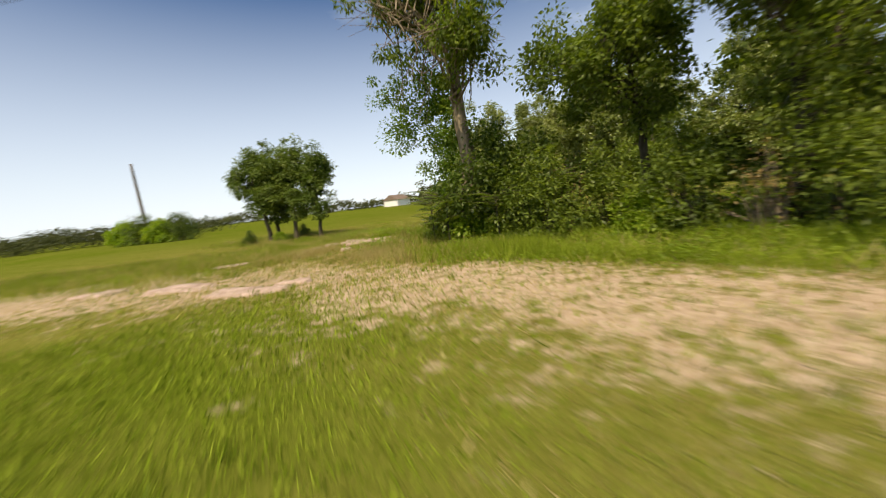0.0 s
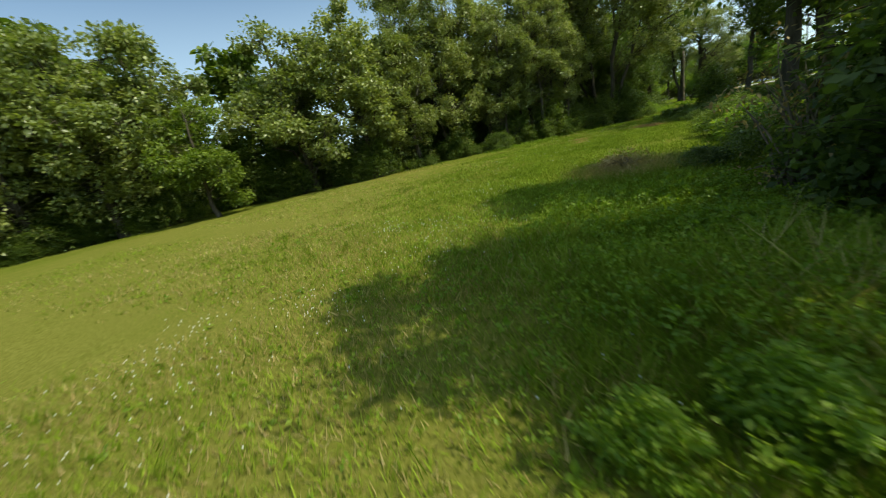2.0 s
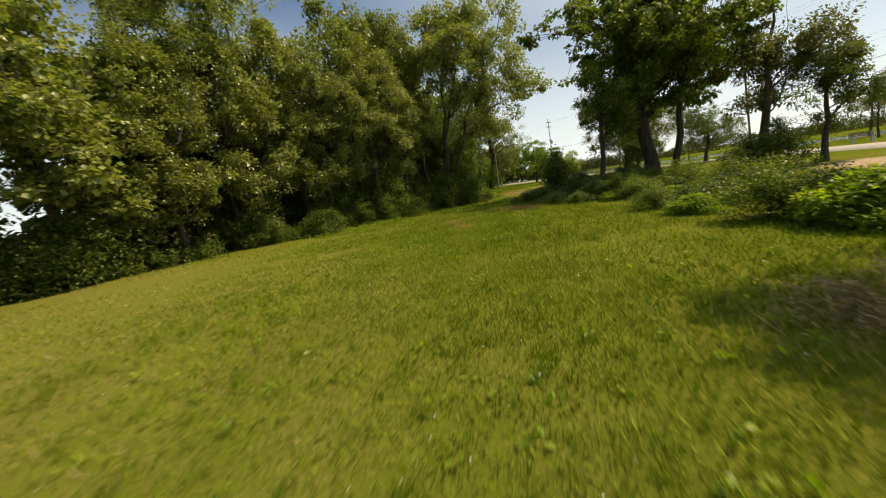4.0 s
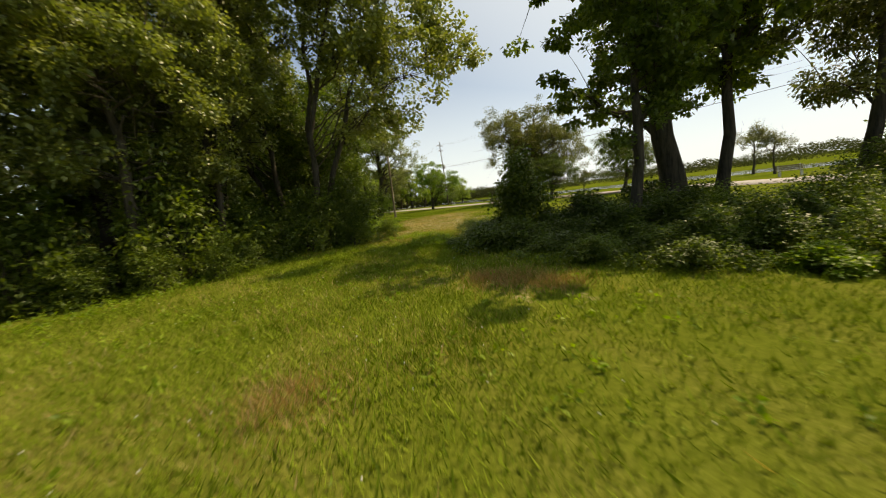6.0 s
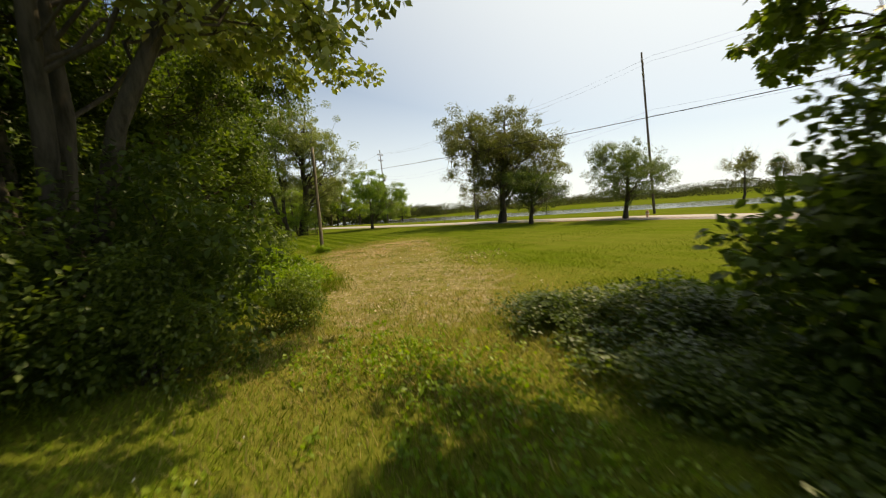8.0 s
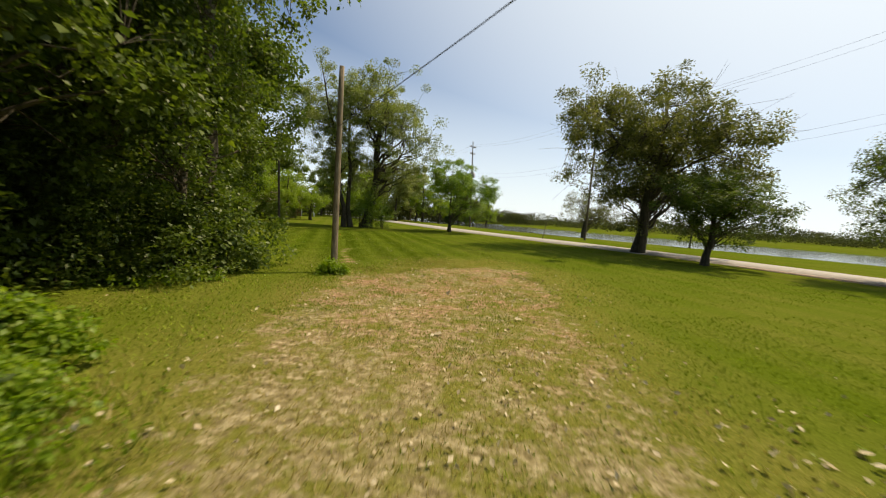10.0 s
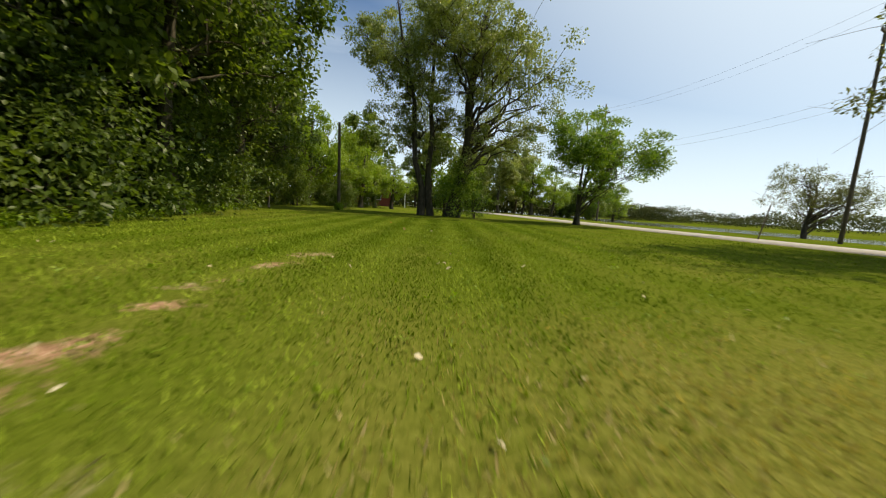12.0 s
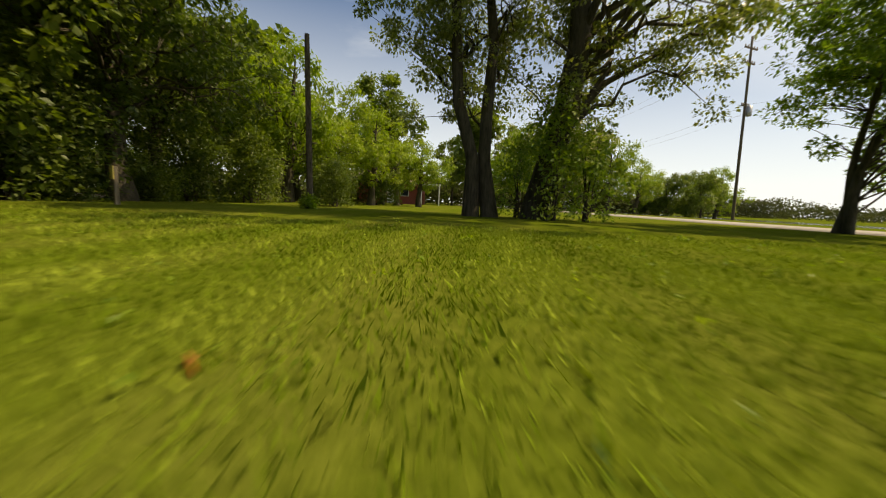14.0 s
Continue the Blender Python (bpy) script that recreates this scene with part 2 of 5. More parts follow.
POLE_DARK = bark_material("dark_pole_wood", (0.06, 0.046, 0.035), (0.18, 0.14, 0.105), 14)

# ---------------------------------------------------------------- lie of the land
ROAD = np.array([(60, -140), (38, -60), (34, -35), (30, -18), (26.8, -6), (25, 6), (23.2, 14.5), (19.5, 21.8), (13.8, 29.6), (4.2, 39.4), (-2.9, 46.4), (-14, 61.5), (-31, 81.5), (-59, 107), (-120, 150)], float)
RIVER_NEAR = np.array([(140, -90), (95, -30), (65, 7), (43.6, 25.6), (29.5, 38), (15.5, 50), (3.6, 60), (-9, 76), (-30, 105), (-70, 150), (-120, 200)], float)
RIVER_FAR = np.array([(180, -40), (129, 0), (89, 31), (60, 55), (40, 71), (21, 87), (6, 104), (-9, 125), (-40, 160), (-80, 215)], float)
BARE = np.array([(2.6, -2.5), (1.8, 2.5), (0.8, 7.0), (0.5, 11.0), (1.2, 14.6)], float)
WORN = np.array([(-4.0, 2.6, 1.6), (-2.0, 2.5, 1.9), (1.8, 2.15, 2.2), (4.2, 1.4, 1.95), (6.6, 0.7, 2.5), (9.0, 0.4, 2.7), (11.0, 0.35, 2.6), (12.5, 0.5, 2.2), (14.2, 1.0, 1.4), (15.6, 1.9, 0.5)], float)  # y, middle, half width
SANDY = np.array([(19.4, -10.0), (20.9, -20.0), (21.9, -25.0), (22.3, -28.0), (23.2, -31.0), (25.0, -34.0), (29.4, -38.6)], float)
STRIP = np.array([(26, -24), (25, -31), (23, -34.6), (20, -36.4), (16.5, -37.2), (13, -36.4), (10, -32), (7, -25), (4.2, -20.8), (2.6, -16.5), (2, -12), (1.9, -6), (2, 0), (1.7, 4.8), (0.4, 8.8), (-1.6, 13), (-4.6, 18.8), (-8.9, 26), (-12, 31.5)], float)
MOWN = np.array([(30, -46), (12, -44), (-1, -36), (-2, -24), (1, -14)], float)


def to_line(x, y, line):
    """Distance of points to a polyline."""
    best = np.full(np.shape(x), 1e9)
    for (ax, ay), (bx, by) in zip(line[:-1], line[1:]):
        dx, dy = bx - ax, by - ay
        t = np.clip(((x - ax) * dx + (y - ay) * dy) / (dx * dx + dy * dy), 0, 1)
        best = np.minimum(best, np.hypot(x - ax - t * dx, y - ay - t * dy))
    return best


def beyond(x, y, line):
    """Signed distance to a polyline that runs north-west: positive on its north-east side."""
    best, sign = np.full(np.shape(x), 1e9), np.ones(np.shape(x))
    for (ax, ay), (bx, by) in zip(line[:-1], line[1:]):
        dx, dy = bx - ax, by - ay
        t = np.clip(((x - ax) * dx + (y - ay) * dy) / (dx * dx + dy * dy), 0, 1)
        d = np.hypot(x - ax - t * dx, y - ay - t * dy)
        side = np.sign(dy * (x - ax) - dx * (y - ay))
        near = d < best
        best, sign = np.where(near, d, best), np.where(near, side, sign)
    return best * sign


def wobble(x, y, size, seed):
    """Smooth value noise, about -1 to 1, at one size."""
    r = np.random.default_rng(seed)
    table = r.uniform(-1, 1, (64, 64))
    u, v = np.asarray(x) / size, np.asarray(y) / size
    i, j = np.floor(u).astype(int), np.floor(v).astype(int)
    fu, fv = u - i, v - j
    fu, fv = fu * fu * (3 - 2 * fu), fv * fv * (3 - 2 * fv)
    g = lambda a, b: table[a % 64, b % 64]
    return (g(i, j) * (1 - fu) + g(i + 1, j) * fu) * (1 - fv) + (g(i, j + 1) * (1 - fu) + g(i + 1, j + 1) * fu) * fv


def smooth(a, b, x):
    t = np.clip((x - a) / (b - a), 0, 1)
    return t * t * (3 - 2 * t)


def bare_at(x, y):
    """How bare the ground is, 0 to 1."""
    w = wobble(x, y, 1.3, 3) * 0.7 + wobble(x, y, 0.45, 4) * 0.4
    off = np.abs(x - np.interp(y, WORN[:, 0], WORN[:, 1])) - np.interp(y, WORN[:, 0], WORN[:, 2])
    a = smooth(0.8, -0.3, off - 0.15 + w * 0.6) * smooth(-5.5, -2.0, y) * smooth(16.3, 15.0, y + w * 0.5) * (0.6 + 0.03 * smooth(6, 9.5, y) - 0.09 * smooth(0.6, 2.0, x + w * 0.6) * smooth(3.5, 6.5, y) * smooth(14, 12, y))
    b = smooth(3.0, 1.0, to_line(x, y, SANDY) + w * 1.0) * 0.69
    c = 0.5 * smooth(1.5, 0.4, np.hypot((x - 20.2) / 1.1, (y + 35.3) / 1.0) + w * 0.5)
    b = np.maximum(b, smooth(5.2, 1.5, to_line(x, y, SANDY) + w * 1.2) * 0.48)
    e = 0.8 * smooth(0.7, 0.2, to_line(x, y, np.array([(18.4, -37.0), (17.5, -36.2)])) + w * 0.2)
    d = smooth(0.28, 0.05, to_line(x, y, np.array([(-3.6, 14.2), (-4.9, 16.2), (-5.25, 17.4), (-5.4, 18.2)])) + w * 0.1) * 0.85
    f = smooth(0.7, 0.2, to_line(x, y, np.array([(-3.8, 14.0), (-3.2, 14.2)])) + w * 0.3) * 0.42
    k = smooth(1.0, 0.2, to_line(x, y, np.array([(4.1, -12.9), (4.8, -13.3), (6.2, -14.6)])) + w * 0.4) * 0.38
    return np.clip(np.maximum.reduce([a, b, c, d, e, f, k]), 0, 1)


def land(x, y):
    """Height of the ground."""
    x, y = np.asarray(x, float), np.asarray(y, float)
    z = 0.05 * wobble(x, y, 7.0, 1) + 0.02 * wobble(x, y, 1.7, 2)
    near = to_line(x, y, STRIP)
    z = z * (0.4 + 0.6 * smooth(1.5, 8, near)) + 0.5 * wobble(x, y, 60, 5) * smooth(45, 160, near)
    z = z + 0.3 * np.exp(-((x - 20.2) ** 2 + (y + 35.3) ** 2) / 3.6)
    road = to_line(x, y, ROAD)
    z = z * smooth(2.4, 5.4, road) - 0.03 * (1 - smooth(2.3, 3.0, road))
    inside = np.minimum(beyond(x, y, RIVER_NEAR), -beyond(x, y, RIVER_FAR))
    z = z * (1 - smooth(-10, 0, inside)) - 1.3 * smooth(-2.5, 3.0, inside)
    return z


def axis(lo, hi, a, b, fine):
    """Grid lines, fine between a and b and ever wider beyond."""
    mid = np.arange(a, b + 1e-6, fine)
    steps = fine * 1.22 ** np.arange(1, 60)
    up, down = b + np.cumsum(steps), a - np.cumsum(steps)
    return np.concatenate([[lo], down[down > lo][::-1], mid, up[up < hi], [hi]])


gx, gy = axis(-2500, 2500, -26, 38, 0.38), axis(-2500, 2500, -50, 52, 0.38)
GX, GY = np.meshgrid(gx, gy, indexing="ij")
gv = np.stack([GX, GY, land(GX, GY)], -1).reshape(-1, 3)
ni, nj = np.meshgrid(np.arange(len(gx) - 1), np.arange(len(gy) - 1), indexing="ij")
gf = np.stack([ni * len(gy) + nj, (ni + 1) * len(gy) + nj, (ni + 1) * len(gy) + nj + 1, ni * len(gy) + nj + 1], -1).reshape(-1, 4)


def dry_at(x, y):
    """How dry and pale the turf is: the open field more than the shaded lawn."""
    f = 0.5 + 0.5 * wobble(x, y, 5.0, 8) * 0.7 + 0.3 * wobble(x, y, 1.6, 9)
    field = smooth(30, 4, to_line(x, y, MOWN)) * smooth(-19, -27, y) * 0.25 + smooth(12, 3, to_line(x, y, MOWN)) * 0.3
    round_bare = smooth(4.8, 2.0, to_line(x, y, BARE)) * 0.62
    weedy = smooth(9, 4, to_line(x, y, SANDY)) * 0.38 + smooth(13, 4, to_line(x, y, SANDY)) * smooth(18.5, 21.5, x) * 0.18
    lush = smooth(5.5, 2.0, np.hypot(x - 28.0, y + 28.0)) * 0.6
    return np.clip(f * 0.45 + field + round_bare + weedy - lush - 0.05, 0, 1)


gm, gn, gl, gb = material("turf_and_soil", 1.0, 0.0)
gco = gn.new("ShaderNodeNewGeometry").outputs["Position"]
at_bare, at_dry = gn.new("ShaderNodeAttribute"), gn.new("ShaderNodeAttribute")
at_bare.attribute_name, at_dry.attribute_name = "bare", "dry"
n_fine, n_mid, n_big = noise_node(gn, gl, gco, 26, 6, 0.75), noise_node(gn, gl, gco, 3.5, 5), noise_node(gn, gl, gco, 0.35, 4)
green = ramp_node(gn, gl, n_fine, [(0.3, (0.042, 0.064, 0.005)), (0.55, (0.084, 0.12, 0.008)), (0.8, (0.145, 0.19, 0.015))])
straw = ramp_node(gn, gl, n_fine, [(0.3, (0.07, 0.074, 0.011)), (0.55, (0.175, 0.166, 0.037)), (0.8, (0.32, 0.29, 0.095))])
f_dry = math_node(gn, gl, "MULTIPLY", at_dry.outputs["Fac"], math_node(gn, gl, "MULTIPLY_ADD", n_mid, 1.5), True)
# faint stripes left by the mower on the lawn
gsep = gn.new("ShaderNodeSeparateXYZ")
gl.new(gco, gsep.inputs[0])
lane = math_node(gn, gl, "ADD", math_node(gn, gl, "MULTIPLY", gsep.outputs["X"], 0.9), math_node(gn, gl, "MULTIPLY", gsep.outputs["Y"], 0.44))
lane = math_node(gn, gl, "ADD", lane, math_node(gn, gl, "MULTIPLY", n_big, 0.7))
lane = math_node(gn, gl, "MULTIPLY", math_node(gn, gl, "ADD", math_node(gn, gl, "SINE", math_node(gn, gl, "MULTIPLY", lane, 4.2)), 0.2, True), 0.2)
f_dry = math_node(gn, gl, "ADD", f_dry, lane, True)
turf = mix_node(gn, gl, f_dry, green, straw)
turf = mix_node(gn, gl, math_node(gn, gl, "MULTIPLY", n_big, 0.35), turf, (0.07, 0.108, 0.0055), "MIX")
soil = ramp_node(gn, gl, noise_node(gn, gl, gco, 9, 8, 0.75), [(0.32, (0.075, 0.057, 0.024)), (0.5, (0.235, 0.195, 0.098)), (0.7, (0.5, 0.435, 0.28))])
f_bare = math_node(gn, gl, "ADD", at_bare.outputs["Fac"], math_node(gn, gl, "MULTIPLY", math_node(gn, gl, "SUBTRACT", noise_node(gn, gl, gco, 2.6, 9, 0.78), 0.5), 2.3))
f_bare = ramp_node(gn, gl, f_bare, [(0.43, (0, 0, 0)), (0.68, (1, 1, 1))])
at_sand = gn.new("ShaderNodeAttribute")
at_sand.attribute_name = "sand"
sand = ramp_node(gn, gl, noise_node(gn, gl, gco, 7, 8, 0.75), [(0.25, (0.22, 0.155, 0.1)), (0.48, (0.38, 0.29, 0.2)), (0.75, (0.56, 0.46, 0.34))])
# reddish crumbly earth at the lawn's end, dead straw before it
gred = gn.new("ShaderNodeMapRange")
gred.inputs["From Min"].default_value, gred.inputs["From Max"].default_value = 5.0, 10.0
gl.new(gsep.outputs["Y"], gred.inputs["Value"])
earth = ramp_node(gn, gl, noise_node(gn, gl, gco, 9, 8, 0.75), [(0.32, (0.07, 0.048, 0.024)), (0.5, (0.31, 0.185, 0.115)), (0.68, (0.56, 0.4, 0.28))])
blotch = ramp_node(gn, gl, noise_node(gn, gl, gco, 0.9, 4, 0.6), [(0.42, (0, 0, 0)), (0.56, (1, 1, 1))])
soil = mix_node(gn, gl, math_node(gn, gl, "MULTIPLY", gred.outputs["Result"], blotch), soil, earth)
soil = mix_node(gn, gl, at_sand.outputs["Fac"], soil, sand)
glawn = gn.new("ShaderNodeMapRange")
glawn.inputs["From Min"].default_value, glawn.inputs["From Max"].default_value = 12.0, 16.0
gl.new(gsep.outputs["Y"], glawn.inputs["Value"])
turf = mix_node(gn, gl, glawn.outputs["Result"], turf, mix_node(gn, gl, 1.0, turf, (0.94, 0.97, 0.92), "MULTIPLY"))
gl.new(mix_node(gn, gl, f_bare, turf, soil), gb.inputs["Base Color"])
bump_node(gn, gl, math_node(gn, gl, "ADD", n_fine, math_node(gn, gl, "MULTIPLY", n_mid, 1.5)), 0.45, 0.04, gb)

gme = fast_mesh("ground", gv, gf, True)
gme.materials.append(gm)
def sand_at(x, y):
    """Pale sand on the track, browner soil elsewhere."""
    return np.maximum(smooth(6, 3, to_line(x, y, SANDY)), smooth(4, 2, np.hypot(x - 20.5, y + 35.5)))


for key, fn in (("bare", bare_at), ("dry", dry_at), ("sand", sand_at)):
    gme.attributes.new(key, "FLOAT", "POINT").data.foreach_set("value", fn(GX, GY).ravel().astype(np.float32))
tagged(new("ground", gme), "mown green grass ground with bare sandy patches", "ground", kind="structure")


def ribbon(line, width, lift, thick=0.08):
    """A strip along a polyline with a top and two side faces."""
    pts = []
    for (ax, ay), (bx, by) in zip(line[:-1], line[1:]):
        n = max(2, int(np.hypot(bx - ax, by - ay) / 2.5))
        pts += [(ax + (bx - ax) * k / n, ay + (by - ay) * k / n) for k in range(n)]
    p = np.array(pts + [line[-1]])
    for _ in range(6):
        p[1:-1] = (p[:-2] + 2 * p[1:-1] + p[2:]) / 4
    d = unit(np.gradient(p, axis=0))
    s = np.stack([d[:, 1], -d[:, 0]], -1)
    rows = []
    for off, dz in ((-0.5 * width - 0.06, -thick), (-0.5 * width, 0), (0, 0.03), (0.5 * width, 0), (0.5 * width + 0.06, -thick)):
        q = p + s * off
        rows.append(np.column_stack([q, np.full(len(q), lift + dz)]))
    v = np.stack(rows, 1).reshape(-1, 3)
    i, j = np.meshgrid(np.arange(len(p) - 1), np.arange(4), indexing="ij")
    return v, np.stack([i * 5 + j, (i + 1) * 5 + j, (i + 1) * 5 + j + 1, i * 5 + j + 1], -1).reshape(-1, 4)


ASPHALT = plain_material("pale_worn_asphalt", (0.25, 0.225, 0.2), (0.43, 0.4, 0.36), 2.5, 0.9, 0.2, 0, 0.5, 0.01)
CONCRETE = plain_material("weathered_concrete", (0.25, 0.175, 0.135), (0.6, 0.465, 0.385), 5.5, 0.9, 0.2, 0, 1.0, 0.03)
v, f = ribbon(ROAD, 4.4, 0.02)
tagged(solid("road", v, f, ASPHALT, smooth=True), "narrow pale grey asphalt park road", "road", kind="structure")

wm, wnn, wll, wb = material("river_water", 0.09, 0.6)
wb.inputs["Base Color"].default_value = (0.09, 0.1, 0.1, 1)
wco2 = wnn.new("ShaderNodeNewGeometry").outputs["Position"]
bump_node(wnn, wll, noise_node(wnn, wll, wco2, 1.6, 4), 0.14, 0.05, wb)
rv = np.concatenate([np.column_stack([RIVER_NEAR + [(-4, -4)], np.full(len(RIVER_NEAR), -0.27)]), np.column_stack([RIVER_FAR + [(4, 4)], np.full(len(RIVER_FAR), -0.27)])])
poly = np.concatenate([np.arange(len(RIVER_NEAR)), len(RIVER_NEAR) + np.arange(len(RIVER_FAR))[::-1]])[None]
tagged(solid("water", rv, poly, wm), "calm river reflecting the bright sky", "river", kind="structure")


# ---------------------------------------------------------------- plants
def bend(a, b, rise, n=6, r=None, jitter=0.0):
    """Points of a limb from a to b that first climbs."""
    a, b = np.asarray(a, float), np.asarray(b, float)
    t = np.linspace(0, 1, n)[:, None]
    mid = (a + b) / 2 + np.array([0, 0, rise]) - (b - a) * np.array([0.12, 0.12, 0])
    p = (1 - t) ** 2 * a + 2 * t * (1 - t) * mid + t**2 * b
    if r is not None and jitter:
        p[1:-1] += r.normal(size=(n - 2, 3)) * jitter
    return p


def tree(name, seed, height, girth, clear, crown, limbs=14, clumps=110, leaves=90, leaf=0.13, wide=0.6, spread=0.42, lean=(0, 0), stems=1, splay=0.6, leafage=None, bark=None, droop=0.35, gaps=0.25, side=(0, 0), bare_twigs=0, lobed=False, flat=0.75):
    """One tree: an Empty with a trunk (stems and limbs) and a crown of separate leaves.
    crown: radius across, half height, height of the middle; side: how far the crown leans out."""
    r = np.random.default_rng(seed)
    root = new(name)
    wood = Gather()
    rad, half, mid = crown
    tops = []
    for s in range(stems):
        ang = 2 * np.pi * s / max(stems, 1) + r.uniform(0, 1)
        foot = np.array([math.cos(ang), math.sin(ang), 0]) * girth * (1.1 if stems > 1 else 0)
        out = np.array([math.cos(ang), math.sin(ang), 0]) * splay * (stems > 1)
        n = 9
        t = np.linspace(0, 1, n)
        top = height * r.uniform(0.8, 0.9)
        p = foot + np.outer(t * top, [0, 0, 1]) + np.outer(t**1.3 * top * 0.2, out) + np.outer(t**1.6, np.array([lean[0], lean[1], 0]) + np.array([side[0], side[1], 0]) * 0.6)
        p[1:, :2] += np.cumsum(r.normal(size=(n - 1, 2)) * height * 0.011, 0)
        p[0, 2] = -0.15
        g = girth / math.sqrt(stems) * (1 - t) ** 0.8 + 0.02
        g[0] *= 1.35
        vv, ff = tube(p, g, 10)
        wood.add(vv, ff)
        tops.append((p, g, t))
    mains, goals = [], []
    center = np.array([side[0] + lean[0] * 0.6, side[1] + lean[1] * 0.6, mid])
    for k in range(limbs):
        p, g, t = tops[k % stems]
        a = 2 * np.pi * (k * 0.382 + r.uniform(-0.08, 0.08))
        e = math.asin(-0.85 + 1.8 * ((k * 0.618 + 0.3) % 1.0))
        reach = r.uniform(0.58, 0.85)
        goal = center + np.array([math.cos(a) * rad * math.cos(e), math.sin(a) * rad * math.cos(e), half * math.sin(e)]) * reach
        goal[2] = max(goal[2], clear * 0.9)
        rise = np.hypot(goal[0], goal[1]) * r.uniform(0.35, 0.8)
        u = np.clip((goal[2] - rise) / p[-1, 2], min(clear * 0.8 / height, 0.5), 0.85)
        i = min(int(u * (len(p) - 1)), len(p) - 2)
        w = u * (len(p) - 1) - i
        start = p[i] * (1 - w) + p[i + 1] * w
        g0 = (g[i] * (1 - w) + g[i + 1] * w) * r.uniform(0.22, 0.42)
        goals.append(goal)
        q = bend(start, goal, 0.05 * height, 8, r, 0.012 * height)
        rr = g0 * np.linspace(1, 0.22, 8)
        vv, ff = tube(q, rr, 6)
        wood.add(vv, ff)
        mains.append(q[2:])
    for p, g, t in tops:
        mains.append(p[len(p) // 2 :])
    knots = np.concatenate(mains)
    # boughs of leaves at the limbs' ends, uneven in size, with gaps between
    boughs = np.array(goals + [p[-1] * 0.97 for p, g, t in tops])
    extra = unit(r.normal(size=(limbs // 2, 3))) * np.array([rad, rad, half]) * r.uniform(0.3, 0.72, (limbs // 2, 1)) + center
    boughs = np.concatenate([boughs, extra, extra * [0.9, -0.9, 1] * 0.5 + center * 0.5])
    size = rad * 0.32 * r.uniform(0.6, 1.35, len(boughs))
    which = r.integers(0, len(boughs), clumps * 2)
    outward = unit(boughs[which] - center)
    d = unit(r.normal(size=(clumps * 2, 3)) + outward * 0.45 + np.array([0, 0, 0.25]))
    c = boughs[which] + d * (size[which] * r.uniform(0.25, 1.0, clumps * 2) ** 0.5)[:, None] * np.array([1, 1, 0.85])
    fill = center + unit(r.normal(size=(clumps, 3))) * np.array([rad, rad, half]) * r.uniform(0, 0.8, (clumps, 1)) ** 0.5
    c = np.where((r.uniform(0, 1, len(c)) < 0.25)[:, None], np.tile(fill, (2, 1)), c)
    hole = np.sin(c[:, 0] * 2.3 + seed * 1.7) + np.sin(c[:, 1] * 2.7 + seed * 0.7) + np.sin(c[:, 2] * 2.1 + seed * 2.1)
    c = c[(hole > np.quantile(hole, gaps)) & (c[:, 2] > clear * 0.7)][:clumps]
    tree_k = kdtree.KDTree(len(knots))
    for i, k in enumerate(knots):
        tree_k.insert(k, i)
    tree_k.balance()
    for pt in c:
        co, i, dd = tree_k.find(Vector(pt) - Vector((0, 0, 0.15 * height * 0.3)))
        if dd < 0.1:
            continue
        q = bend(knots[i], pt, 0.06 * dd, 4)
        vv, ff = tube(q, np.linspace(0.010 + 0.008 * dd, 0.005, 4), 3)
        wood.add(vv, ff)
    for k in range(bare_twigs):
        a, pt = knots[r.integers(len(knots))], center + unit(r.normal(size=3)) * np.array([rad, rad, half]) * 1.1
        vv, ff = tube(bend(a, pt, -0.3, 6, r, 0.08), np.linspace(0.025, 0.004, 6), 4)
        wood.add(vv, ff)
    vv, ff = wood.data()
    solid("trunk", vv, ff, bark or BARK, root, smooth=True)
    vv, ff = leaf_cloud(r, c, leaves, spread * 0.72, leaf, wide, droop, flat, lobed)
    solid("crown", vv, ff, leafage or LEAF_POPLAR, root)
    return root


def shrub(name, seed, rad, height, clumps, leaves, leaf, wide, spread, leafage, stems=7, bark=None, split=False):
    """A bush: many stems from the base and leaves down to the ground."""
    r = np.random.default_rng(seed)
    root = new(name)
    a, u = r.uniform(0, 2 * np.pi, clumps), r.uniform(0, 1, clumps)
    z = r.uniform(0.04, 1, clumps) ** 0.8
    edge = np.sqrt(np.clip(1 - (z * 0.96) ** 2.2, 0, 1)) * (0.8 + 0.25 * np.sin(a * 3 + seed) + 0.12 * np.sin(a * 7 + 2 * seed))
    c = np.stack([np.cos(a) * rad * edge * u**0.4, np.sin(a) * rad * edge * u**0.4, z * height * (0.85 + 0.2 * np.sin(a * 2 + seed * 1.3))], -1)
    wood = Gather()
    for k in range(stems):
        goal = c[r.integers(len(c))]
        vv, ff = tube(bend((r.normal() * rad * 0.12, r.normal() * rad * 0.12, -0.05), goal, 0.1 * height, 6, r, 0.03), np.linspace(0.012 + 0.008 * height, 0.005, 6), 5)
        if split:
            solid("stem", vv, ff, bark or BARK, root, smooth=True)
        else:
            wood.add(vv, ff)
    if not split:
        vv, ff = wood.data()
        solid("stem", vv, ff, bark or BARK, root, smooth=True)
    vv, ff = leaf_cloud(r, c, leaves, spread, leaf, wide)
    vv[:, 2] = np.maximum(vv[:, 2], 0.01)
    solid("foliage", vv, ff, leafage, root)
    return root


def put(ob, x, y, turn=0.0, scale=1.0, z=None, tall=1.0):
    ob.location = (x, y, float(land(x, y)) if z is None else z)
    ob.rotation_euler = (0, 0, turn)
    ob.scale = (scale, scale, scale * tall)
    return ob


